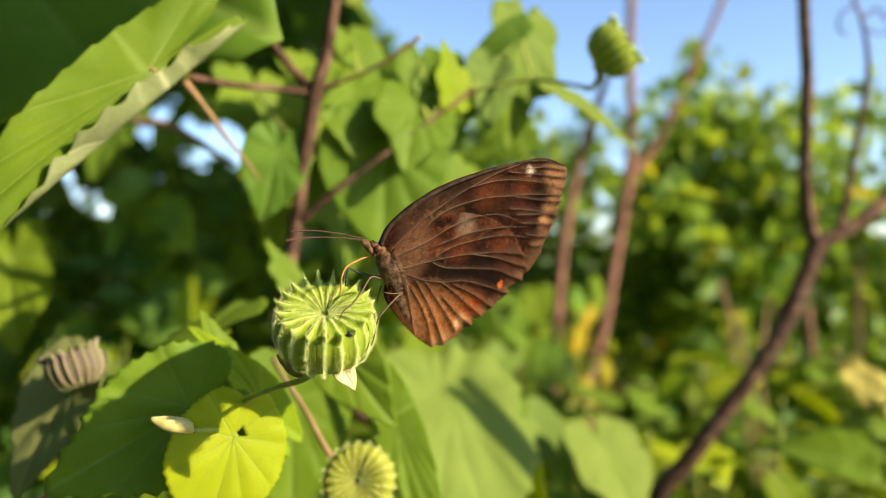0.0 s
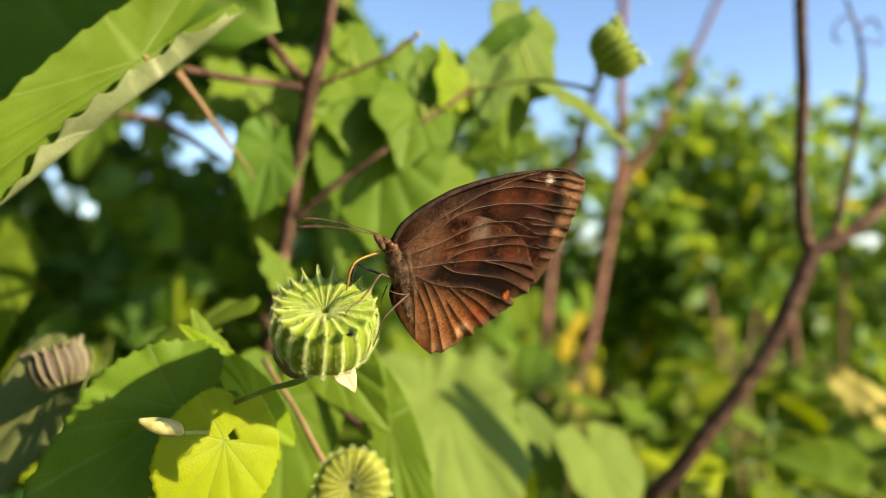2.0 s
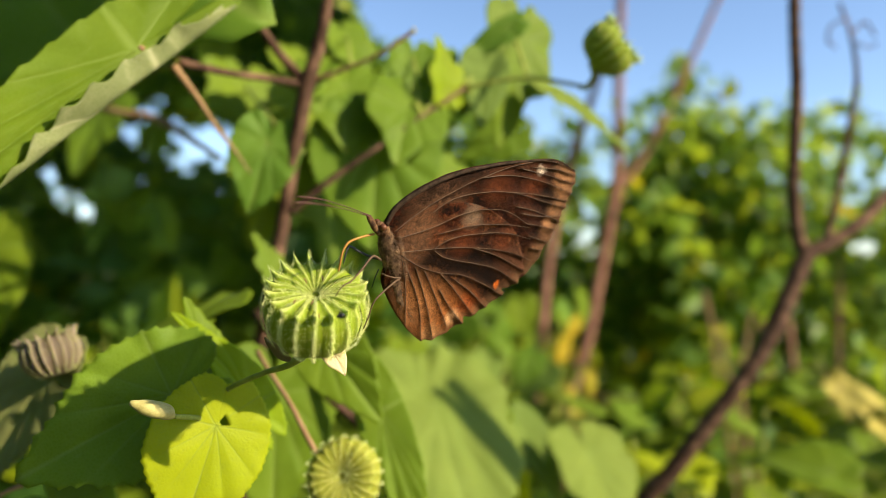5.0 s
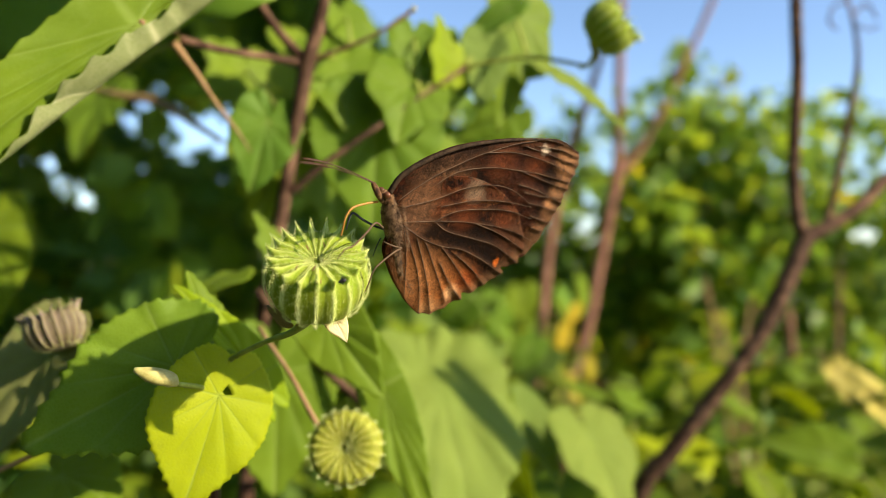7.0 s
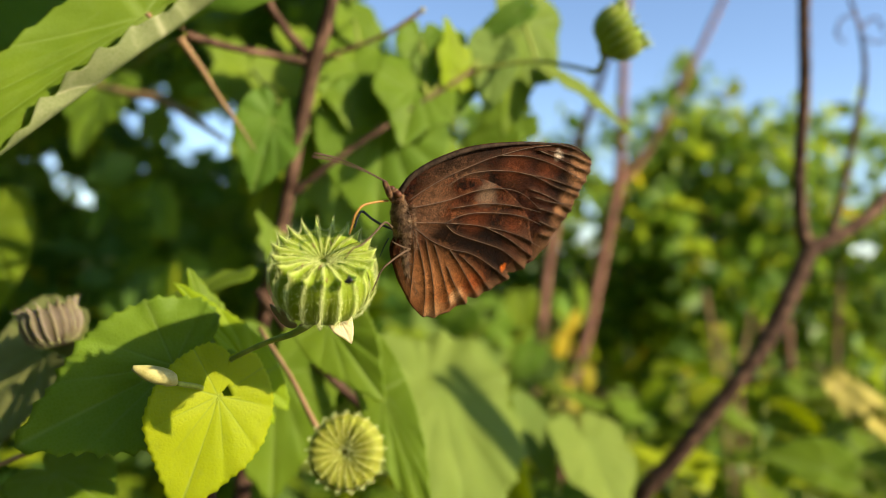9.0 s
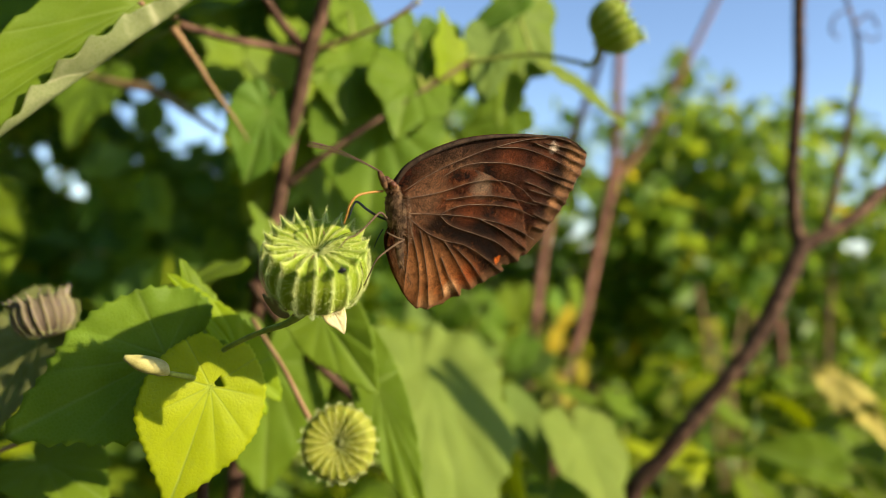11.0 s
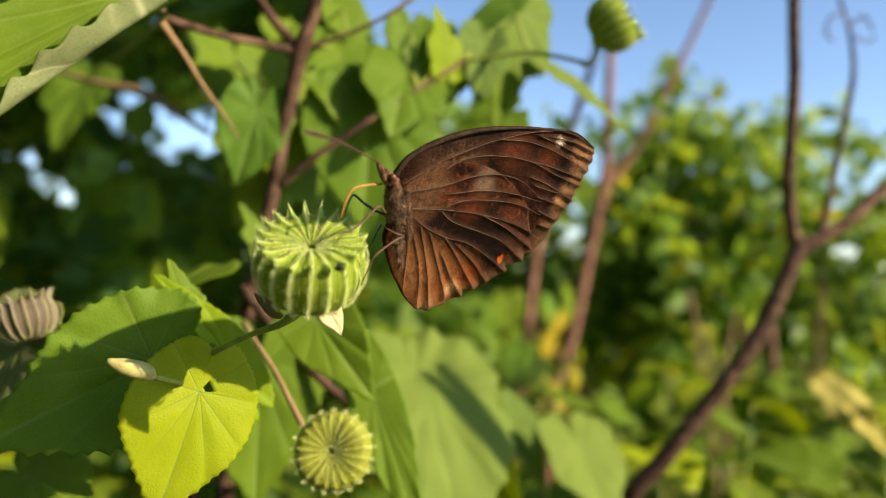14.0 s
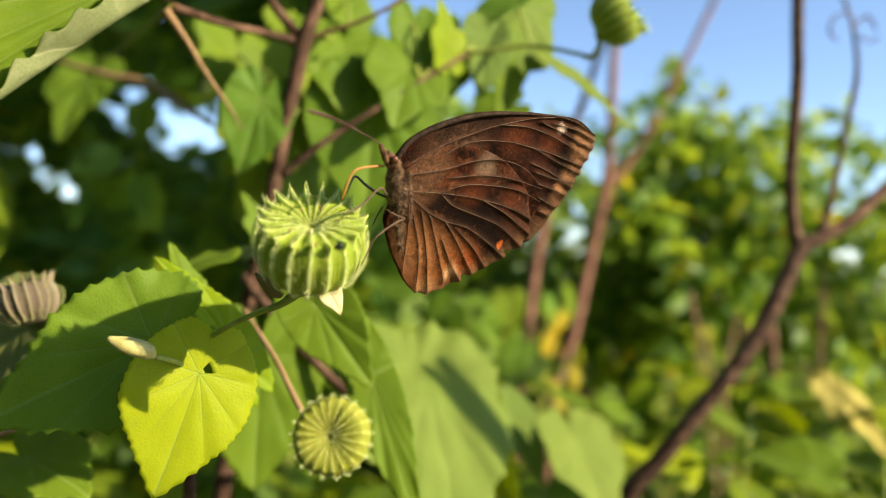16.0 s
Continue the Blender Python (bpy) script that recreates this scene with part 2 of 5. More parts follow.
# ---- seed capsules ----
def capsule_material(name, skin, ridge, groove):
    m, n, l, b = material(name, 0.65, 0.0, 0.3)
    va = attr_node(n, "vein")
    big, fine = noise_node(n, l, 250.0, 4.0), noise_node(n, l, 5000.0, 3.0)
    col = mix_node(n, l, big, skin, groove)
    fac = math_node(n, l, "MULTIPLY", va, math_node(n, l, "ADD", math_node(n, l, "MULTIPLY", fine, 1.2), 0.25), True)
    col = mix_node(n, l, fac, col, ridge)
    l.new(col, b.inputs["Base Color"])
    b.inputs["Subsurface Weight"].default_value = 0.45
    b.inputs["Subsurface Radius"].default_value = (0.001, 0.0015, 0.0003)
    b.inputs["Subsurface Scale"].default_value = 1.0
    bump_node(n, l, b, math_node(n, l, "ADD", fine, big), 0.6, 0.0002)
    return m


CAPSULE = capsule_material("capsule_skin", (0.218, 0.288, 0.007), (0.44, 0.49, 0.15), (0.178, 0.248, 0.007))
CAPSULE_YELLOW = capsule_material("capsule_skin_yellowish", (0.24, 0.255, 0.020), (0.36, 0.365, 0.07), (0.20, 0.215, 0.016))
CAPSULE_DRY = capsule_material("capsule_skin_dry", (0.15, 0.115, 0.075), (0.27, 0.22, 0.15), (0.08, 0.06, 0.04))
HAIR = mottled("down_hair", [(0.38, (0.55, 0.60, 0.20)), (0.62, (0.74, 0.77, 0.36))], 300.0, 3000.0, 0.6)
BUD = mottled("bud_skin", [(0.38, (0.32, 0.28, 0.085)), (0.62, (0.46, 0.41, 0.16))], 300.0, 3000.0, 0.7)
SEPAL = leaf_material("sepal_dry", (0.68, 0.63, 0.44), (0.82, 0.78, 0.58), (0.8, 0.72, 0.42), 0.35, 0.8, (0.6, 0.5, 0.3))
SEPAL_BROWN = leaf_material("sepal_brown", (0.20, 0.14, 0.07), (0.32, 0.25, 0.14), (0.3, 0.2, 0.1), 0.2, 0.8, (0.3, 0.2, 0.1))
# half section of a carpel: distance from the axis and height, in millimetres, from the hollow top to the base
SECTION = [(0.4, 3.0), (1.8, 4.1), (3.8, 5.0), (6.2, 5.5), (8.0, 5.2), (9.1, 4.1), (9.7, 2.4), (9.9, 0.4), (9.5, -2.4), (8.3, -5.0), (6.0, -7.2), (2.8, -8.4), (0.6, -8.7)]


def carpel_bm(count, beak=1.0, across=12, relief=1.0):
    """One of the ring of carpels: a bulging wedge with a downy ridge and a beak at its upper rim."""
    bm = bmesh.new()
    lay = bm.verts.layers.float.new("vein")
    line = spline([(r, 0, z) for r, z in SECTION], 4)
    half = math.pi / count
    rows = []
    n = len(line)
    for i, q in enumerate(line):
        r, z = q.x, q.z
        t = i / (n - 1)
        row = []
        for k in range(across + 1):
            s = 2 * k / across - 1
            edge = abs(s)
            lift = relief * min(1.0, r / 6) * (0.10 * (1 - edge ** 2) + 0.40 * math.exp(-(edge / 0.24) ** 2)) - 0.05 * edge ** 6 * min(1, r / 5)
            d = Vector((1.0, 0, 0.5)) if 0.25 < t < 0.36 else (Vector((0.1, 0, 1)) if t < 0.3 else Vector((1, 0, 0.0)))
            tip = max(0.0, 1 - abs(t - 0.333) / 0.075) ** 1.3 * (1 - edge) ** 4.0 * 2.6 * beak
            p = Vector((r, 0, z)) + d.normalized() * lift + Vector((0.70, 0, 0.62)) * tip
            a = s * half * 1.05
            v = bm.verts.new(Vector((p.x * math.cos(a), p.x * math.sin(a), p.z)) * 0.001)
            v[lay] = math.exp(-(edge / 0.22) ** 2) * min(1, r / 2.5)
            row.append(v)
        rows.append(row)
    for a, b in zip(rows, rows[1:]):
        for k in range(across):
            bm.faces.new((a[k], a[k + 1], b[k + 1], b[k]))
    bmesh.ops.recalc_face_normals(bm, faces=bm.faces)
    return bm


def hair_bm(count, per, scale, seed, length=0.00062, beak=1.0):
    """Fine pale hairs along the ridges."""
    rnd = random.Random(seed)
    bm = bmesh.new()
    line = spline([(r, 0, z) for r, z in SECTION], 4)
    for c in range(count):
        a0 = 2 * math.pi * c / count
        for _ in range(per):
            i = rnd.uniform(2, len(line) - 8)
            k = int(i)
            q = line[k].lerp(line[k + 1], i - k)
            d = (line[k + 1] - line[k]).normalized()
            nor = Vector((-d.z, 0, d.x))
            if nor.x * q.x + nor.z * (q.z - 1) < 0:
                nor = -nor
            t = i / (len(line) - 1)
            tip = max(0.0, 1 - abs(t - 0.333) / 0.075) ** 1.3 * 2.6 * beak
            s_ = rnd.gauss(0, 0.16) if rnd.random() < 0.72 else rnd.uniform(-0.95, 0.95)
            a = a0 + s_ * math.pi / count
            q = q + nor * (0.62 * math.exp(-(s_ / 0.45) ** 2)) * min(1, q.x / 6) + Vector((0.70, 0, 0.62)) * tip * (1 - min(1, abs(s_))) ** 3.2
            rot = Matrix.Rotation(a, 3, "Z")
            base = rot @ q * 0.001
            way = (rot @ nor + Vector((rnd.gauss(0, 0.45), rnd.gauss(0, 0.45), rnd.gauss(0, 0.45)))).normalized()
            side = way.cross(Vector((rnd.gauss(0, 1), rnd.gauss(0, 1), rnd.gauss(0, 1)))).normalized() * 0.000026
            ln = length * rnd.uniform(0.5, 1.3)
            v = [bm.verts.new(base + side), bm.verts.new(base - side), bm.verts.new(base + way * ln)]
            bm.faces.new(v)
    return bm


def capsule(at, parent, skin, count=20, beak=1.0, hairs=0, scale=1.0, label="", seed=1, relief=1.0):
    """A ring of carpels round a hollow centre, with a calyx below."""
    top = new("seed_capsule")
    top.matrix_basis = at @ Matrix.Diagonal((scale, scale, scale, 1))
    top.parent = parent
    tagged(top, label)
    rnd = random.Random(seed)
    first = None
    for c in range(count):
        m = pose(0, 0, 0, rnd.uniform(-1.0, 1.0), rnd.uniform(-2.0, 2.0), 360 * c / count + rnd.uniform(-1, 1)) @ pose(rnd.uniform(-0.0002, 0.0002), 0, 0)
        if first is None:
            first = part("carpel", carpel_bm(count, beak, relief=relief), skin, top, at=m)
        else:
            o = first.copy()
            scene.collection.objects.link(o)
            o.matrix_basis = m
    bm = bmesh.new()
    bmesh.ops.create_uvsphere(bm, u_segments=20, v_segments=12, radius=1.0)
    for v in bm.verts:
        v.co = Vector((v.co.x * 0.0089, v.co.y * 0.0089, v.co.z * 0.0062 - 0.0022))
        if v.co.z > 0.002:
            v.co.z = 0.002
    part("core", bm, skin, top)
    if hairs:
        tagged(part("down", hair_bm(count, hairs, 1.0, seed), HAIR, top, "fine pale hairs", smooth=False), kind="stuff")
    return top


# ---- the near mallow plant ----
near_plant = plant("mallow_plant", "green mallow shrub with heart-shaped leaves and ribbed seed capsules")


def axis_pose(base, top, spin=0.0, share=0.5):
    """A pose between base and top whose z runs from the one to the other."""
    z = (Vector(top) - Vector(base)).normalized()
    m = z.to_track_quat("Z", "Y").to_matrix().to_4x4()
    m.translation = Vector(base).lerp(Vector(top), share)
    return m @ pose(0, 0, 0, 0, 0, spin)


FRUIT_C = Vector((-0.0229, 0.1330, 1.1348))
FRUIT_AXIS = Vector((0.10, -0.60, 0.79)).normalized()
capsule(axis_pose(FRUIT_C - FRUIT_AXIS, FRUIT_C + FRUIT_AXIS, 4), near_plant, CAPSULE, 19, 1.0, 1200, 0.945, "pale green downy seed capsule", relief=0.6)
stalk_top = FRUIT_C - FRUIT_AXIS * 0.0086
stick("stalk", [stalk_top, (-0.0280, 0.1382, 1.1239), (-0.0357, 0.1459, 1.1204), (-0.0460, 0.1592, 1.1147), (-0.0523, 0.1673, 1.1095)], [0.0014, 0.0007, 0.00055, 0.00055, 0.0008], STALK_GREEN, near_plant)
stick("stem", [(-0.0539, 0.1724, 1.1124), (-0.0564, 0.1845, 1.0985), (-0.0661, 0.2149, 1.0603), (-0.0743, 0.2456, 0.9695), (-0.09, 0.26, 0.5), (-0.10, 0.28, -0.02)], [0.0012, 0.0014, 0.0017, 0.0025, 0.004, 0.005], BARK, near_plant)

for n_, (b_, t_, f_) in enumerate((((-0.0193, 0.1315, 1.1271), (-0.0165, 0.1305, 1.1231), (0.3, -1, 0.3)), ((-0.0288, 0.1317, 1.1268), (-0.0335, 0.1338, 1.1281), (-0.3, -0.6, -0.6)), ((-0.0248, 0.1386, 1.1255), (-0.0274, 0.1447, 1.1234), (0, 0.3, -1)))):
    leaf(b_, t_, f_, near_plant, [SEPAL, SEPAL] if n_ == 0 else [SEPAL_BROWN, SEPAL_BROWN], "dry cream sepal" if n_ == 0 else "", "sepal", width=0.75, teeth=0, rings=6, spokes=40, droop=0.3, seed=n_)

for k_, q_ in enumerate(((-0.0217, 0.1240, 1.1371), (-0.0251, 0.1251, 1.1372), (-0.0206, 0.1230, 1.1350), (-0.0211, 0.1280, 1.1414), (-0.0241, 0.1270, 1.1408))):
    q_ = Vector(q_)
    stick("scrap", [q_, q_ + Vector((0.0002 * (k_ - 2), -0.0002, -0.0005)), q_ + Vector((0.0003 * (k_ - 2), -0.0001, -0.0010))], [0.00008, 0.00016, 0.00006], STALK_TAN, near_plant, sides=6, per=3)
# a small dark weevil on the capsule
weevil = plant("weevil", "tiny black weevil on the seed capsule", "insect")
BUG = Vector((-0.0166, 0.1229, 1.1347))
LEG_BLACK = mottled("weevil_shell", [(0.3, (0.006, 0.006, 0.008)), (0.7, (0.025, 0.025, 0.03))], 3000.0, 9000.0, 0.35)
stick("body", [BUG + Vector((0.0004, 0, 0.0001)), BUG, BUG - Vector((0.0006, 0, 0.0002)), BUG - Vector((0.0010, 0, 0.0003))], [0.0002, 0.0004, 0.0003, 0.0001], LEG_BLACK, weevil, sides=10, per=5)
for k in range(6):
    q = BUG - Vector((0.0003 * (k % 3), 0, 0))
    d = Vector((0.0002 * (k % 3 - 1), 0.0003, 0.0007 if k < 3 else -0.0007))
    stick("leg", [q, q + d * 0.6 + Vector((0, -0.0002, 0)), q + d], [0.00006, 0.00005, 0.00004], LEG_BLACK, weevil, sides=5, per=3)

# leaves of the near plant: stalk end, tip, the way the upper side faces
leaf((-0.0609, 0.1655, 1.1117), (-0.0906, 0.1522, 1.0949), (0.12, -0.96, 0.20), near_plant, [LEAF_DEEP, LEAF_UNDER], width=0.74, tooth=0.075, fold=0.22, droop=0.08, seed=3, wave=0.03)
leaf((-0.048, 0.157, 1.1069), (-0.0524, 0.149, 1.0816), (0.55, -0.78, 0.35), near_plant, [LEAF_YELLOW, LEAF_UNDER], "young yellow-green leaf with a gnawed hole", width=0.86, sinus=0.52, lobe=0.9, teeth=25, tooth=0.035, fold=0.05, droop=0.14, cup=-0.05, seed=5, spokes=240, hole=lambda f, d: 0.05 < f < 0.16 and 100 < d < 150)
leaf((-0.0568, 0.1804, 1.1154), (-0.0643, 0.1825, 1.1343), (0.8, -0.5, 0.2), near_plant, width=0.5, fold=0.35, droop=0.05, seed=8)
leaf((-0.0458, 0.18, 1.1066), (-0.0595, 0.172, 1.1326), (0.85, -0.50, 0.10), near_plant, [LEAF_YELLOW, LEAF_TOP], width=0.34, fold=0.5, droop=0.3, seed=9)
leaf((-0.0776, 0.2198, 1.1219), (-0.1194, 0.2358, 1.1109), (0.1, -0.35, 0.9), near_plant, width=1.0, fold=0.1, droop=0.2, seed=11)
leaf((-0.1080, 0.2058, 1.0726), (-0.0854, 0.1953, 1.0687), (0.3, -0.5, 0.8), near_plant, width=0.9, fold=0.1, droop=0.2, seed=12)
stick("stalk", [(-0.1231, 0.1911, 1.0754), (-0.1102, 0.1918, 1.0814), (-0.1029, 0.1936, 1.0841)], [0.0007, 0.0006, 0.0006], STALK_TAN, near_plant)
# cream flower bud
bud = stick("flower_bud", [(-0.0517, 0.1413, 1.1125), (-0.0528, 0.1398, 1.1137), (-0.0554, 0.1379, 1.1149), (-0.0583, 0.1366, 1.1161)], [0.0006, 0.0016, 0.0017, 0.0014, 0.0005], BUD, near_plant, "closed cream flower bud", 12, 6, 0.2)
stick("stalk", [(-0.0517, 0.1413, 1.1125), (-0.0513, 0.1543, 1.1092), (-0.0528, 0.1714, 1.1043)], [0.0005, 0.0006, 0.0007], STALK_GREEN, near_plant)
# lower capsule, open side to the light
LOW_C = Vector((-0.0226, 0.1848, 1.0876))
capsule(axis_pose(LOW_C - Vector((-0.05, -0.95, 0.25)), LOW_C + Vector((-0.05, -0.95, 0.25)), 8), near_plant, CAPSULE_YELLOW, 21, 0.16, 350, 0.97, "yellowish green seed capsule", relief=0.30)
stick("stalk", [LOW_C + Vector((0.0, 0.008, -0.002)), (-0.0285, 0.1990, 1.0848), (-0.0325, 0.1940, 1.0923), (-0.0404, 0.1991, 1.1037), (-0.0493, 0.2093, 1.1117), (-0.0545, 0.2194, 1.1147)], [0.0011, 0.0007, 0.0008, 0.0007, 0.0007, 0.0008], STALK_TAN, near_plant)
# dry capsule
DRY_C = Vector((-0.1050, 0.1954, 1.1164))
capsule(axis_pose(DRY_C - Vector((-0.35, 0.05, 0.9)), DRY_C + Vector((-0.35, 0.05, 0.9))), near_plant, CAPSULE_DRY, 18, 1.7, 700, 0.72, "dried grey-brown seed capsule", relief=2.2)
leaf((-0.1117, 0.2056, 1.1088), (-0.1264, 0.1961, 1.0768), (-0.4, -0.8, 0.3), near_plant, [LEAF_GREY, LEAF_GREY], "grey downy leaf", width=0.75, fold=0.2, droop=0.1, seed=14)

# ---- the taller mallow behind ----
tall_plant = plant("mallow_plant", "tall mallow shrub with brown woody stem and sunlit leaves")
stick("stem", [(-0.0414, 0.2653, 1.2492), (-0.0453, 0.2676, 1.2281), (-0.0500, 0.2687, 1.2108), (-0.0542, 0.2700, 1.1868), (-0.0587, 0.2722, 1.1583), (-0.0646, 0.2765, 1.1269), (-0.0701, 0.2828, 1.0990), (-0.0758, 0.2952, 1.0540), (-0.11, 0.32, 0.6), (-0.12, 0.36, -0.02)], [0.0022, 0.0024, 0.0029, 0.0026, 0.0027, 0.0028, 0.0030, 0.0034, 0.005, 0.007], BARK, tall_plant)
stick("branch", [(-0.0521, 0.2698, 1.2115), (-0.0620, 0.2620, 1.2111), (-0.0738, 0.2473, 1.2090), (-0.0843, 0.2285, 1.2072)], [0.0018, 0.0013, 0.0012, 0.0014], BARK, tall_plant)
stick("branch", [(-0.0515, 0.2698, 1.2128), (-0.0600, 0.2659, 1.2216), (-0.0665, 0.2620, 1.2308), (-0.0697, 0.2590, 1.2412)], [0.0020, 0.0017, 0.0016, 0.0015], BARK, tall_plant)
stick("branch", [(-0.0553, 0.2711, 1.1616), (-0.0467, 0.2679, 1.1688), (-0.0359, 0.2656, 1.1769), (-0.0249, 0.2653, 1.1849), (-0.0063, 0.2779, 1.2013), (0.0120, 0.2874, 1.2163)], [0.0016, 0.0014, 0.0012, 0.0010, 0.0009, 0.0008], BARK, tall_plant)
stick("branch", [(-0.0484, 0.2697, 1.2129), (-0.0328, 0.2653, 1.2175), (-0.0198, 0.2610, 1.2227), (-0.0094, 0.2588, 1.2296)], [0.0010, 0.0008, 0.0007, 0.0008], STALK_TAN, tall_plant)
stick("stalk", [(-0.0857, 0.2265, 1.2054), (-0.0800, 0.2305, 1.1975), (-0.0750, 0.2364, 1.1887), (-0.0691, 0.2443, 1.1797), (-0.0658, 0.2493, 1.1736)], [0.0014, 0.0010, 0.0008, 0.0005, 0.0002], STALK_TAN, tall_plant)
stick("branch", [(-0.22, 0.42, 1.2365), (-0.1865, 0.41, 1.2273), (-0.1576, 0.4, 1.2209), (-0.1098, 0.36, 1.1941)], [0.0010, 0.0022, 0.0026, 0.0012], STALK_TAN, tall_plant)
stick("cut_end", [(-0.0100, 0.2589, 1.2292), (-0.0092, 0.2587, 1.2298), (-0.0084, 0.2586, 1.2303)], [0.0009, 0.0011, 0.0008], BUD, tall_plant, "pale broken twig end", sides=8, per=3)
FACE = (0.35, -0.75, 0.5)
leaf((-0.0379, 0.288, 1.2162), (-0.0338, 0.27, 1.1893), (0.35, -0.65, 0.65), tall_plant, [LEAF_TOP, LEAF_UNDER], width=1.2, seed=21)
leaf((-0.011, 0.28, 1.2071), (-0.014, 0.262, 1.1816), FACE, tall_plant, [LEAF_TOP, LEAF_UNDER], width=0.95, seed=23, palm=0.05)
leaf((-0.0237, 0.282, 1.1923), (-0.0245, 0.276, 1.1463), (0.2, -0.9, 0.3), tall_plant, [LEAF_DEEP, LEAF_TOP], width=1.0, seed=24)
leaf((-0.0645, 0.268, 1.1882), (-0.0698, 0.262, 1.16), (0.3, -0.85, 0.4), tall_plant, [LEAF_DEEP, LEAF_TOP], width=0.78, wave=0.03, seed=33)
leaf((-0.0101, 0.3, 1.2319), (-0.0104, 0.295, 1.2098), (0.25, -0.9, 0.2), tall_plant, [LEAF_DEEP, LEAF_TOP], width=0.85, seed=22)
leaf((0.0045, 0.285, 1.2143), (0.0019, 0.282, 1.2359), (0.6, -0.8, 0.2), tall_plant, [LEAF_YELLOW, LEAF_UNDER], width=0.72, seed=25, palm=0.10)
leaf((0.0089, 0.3, 1.225), (0.004, 0.292, 1.1971), (0.25, -0.9, 0.2), tall_plant, [LEAF_DEEP, LEAF_TOP], width=0.65, seed=26)
leaf((0.0208, 0.3, 1.2281), (0.0203, 0.292, 1.2018), FACE, tall_plant, [LEAF_UNDER, LEAF_TOP], width=0.75, seed=27)
leaf((0.0375, 0.318, 1.2479), (0.0331, 0.306, 1.1987), (0.5, -0.8, 0.3), tall_plant, [LEAF_TOP, LEAF_TOP], width=0.66, fold=0.05, seed=29, palm=0.10)
leaf((0.0563, 0.311, 1.2186), (0.0917, 0.31, 1.1978), (0.2, -0.5, 0.8), tall_plant, [LEAF_UNDER, LEAF_TOP], width=0.40, seed=31)
leaf((0.031, 0.302, 1.2464), (0.01, 0.3, 1.2322), (0.4, -0.85, 0.3), tall_plant, [LEAF_DEEP, LEAF_TOP], width=0.38, seed=28)
leaf((0.0373, 0.345, 1.2085), (0.0121, 0.34, 1.1954), (0.5, -0.75, 0.4), tall_plant, width=0.75, seed=35, palm=0.10)
leaf((-0.0432, 0.33, 1.2496), (-0.0313, 0.325, 1.2278), (0.5, -0.75, 0.4), tall_plant, width=0.9, seed=36, palm=0.08)
leaf((-0.0559, 0.2800, 1.1829), (-0.0759, 0.2726, 1.1633), (0.5, -0.7, 0.4), tall_plant, width=0.95, seed=32, palm=0.13)
leaf((-0.0612, 0.2694, 1.1394), (-0.0675, 0.2664, 1.1532), (0.7, -0.7, 0.1), tall_plant, width=0.7, seed=34, palm=0.13)
for k_, (a_, b_) in enumerate((((-0.0637, 0.3639, 1.2360), (-0.0549, 0.3540, 1.1903)), ((-0.0793, 0.3745, 1.1985), (-0.0908, 0.3650, 1.1520)), ((-0.0558, 0.3840, 1.1852), (-0.0499, 0.3742, 1.1384)), ((0.0005, 0.3828, 1.1901), (-0.0044, 0.3731, 1.1459)), ((-0.1045, 0.3848, 1.2370), (-0.0945, 0.3748, 1.1950)))):
    leaf(a_, b_, (0.7, -0.6, 0.35), tall_plant, width=1.1, seed=70 + k_, palm=0.13)
    stick("leaf_stalk", [a_, (Vector(a_) + Vector((-0.0542, 0.2700, 1.1857))) / 2, (-0.0542, 0.2700, 1.1857)], [0.0008, 0.0008, 0.001], STALK_GREEN, tall_plant, sides=6, per=4)
for a_, b_ in (((-0.0401, 0.29, 1.219), (-0.05, 0.2687, 1.2108)), ((-0.0088, 0.28, 1.2082), (-0.0063, 0.2779, 1.2013)), ((-0.0253, 0.305, 1.1957), (-0.0249, 0.2653, 1.1849)), ((-0.0645, 0.268, 1.1882), (-0.0570, 0.2708, 1.1860)), ((-0.0101, 0.3, 1.2319), (-0.0063, 0.2779, 1.2013)), ((0.0045, 0.285, 1.2143), (-0.0063, 0.2779, 1.2013)), ((0.0089, 0.3, 1.225), (0.012, 0.2874, 1.2163)), ((0.022, 0.315, 1.2332), (0.012, 0.2874, 1.2163)), ((0.0358, 0.318, 1.2468), (0.037, 0.2818, 1.2195)), ((0.0327, 0.316, 1.2515), (0.037, 0.2818, 1.2195)), ((0.0373, 0.345, 1.2085), (0.012, 0.2874, 1.2163)), ((-0.0432, 0.33, 1.2496), (-0.0328, 0.2653, 1.2175)), ((-0.0559, 0.28, 1.1829), (-0.0542, 0.27, 1.1857))):
    m_ = (Vector(a_) + Vector(b_)) / 2 + Vector((0, 0, 0.002))
    stick("leaf_stalk", [b_, m_, a_], [0.0007, 0.0006, 0.0005], STALK_GREEN, tall_plant, sides=6, per=4)
stick("branch", [(0.0120, 0.2874, 1.2163), (0.0370, 0.2818, 1.2195), (0.0584, 0.2734, 1.2144)], [0.001, 0.0008, 0.0008], STALK_GREEN, tall_plant)
TOP_C = Vector((0.0658, 0.2651, 1.2269))
capsule(axis_pose(TOP_C - Vector((0.75, -0.25, 0.55)), TOP_C + Vector((0.75, -0.25, 0.55))), tall_plant, CAPSULE, 17, 1.5, 300, 0.97, "green seed capsule against the sky", relief=2.8)
stick("stalk", [TOP_C - Vector((0.0062, -0.002, 0.0046)), (0.0613, 0.2693, 1.2178), (0.0595, 0.2733, 1.2144), (0.0564, 0.2744, 1.2141)], [0.0014, 0.0011, 0.001, 0.0009], STALK_GREEN, tall_plant)
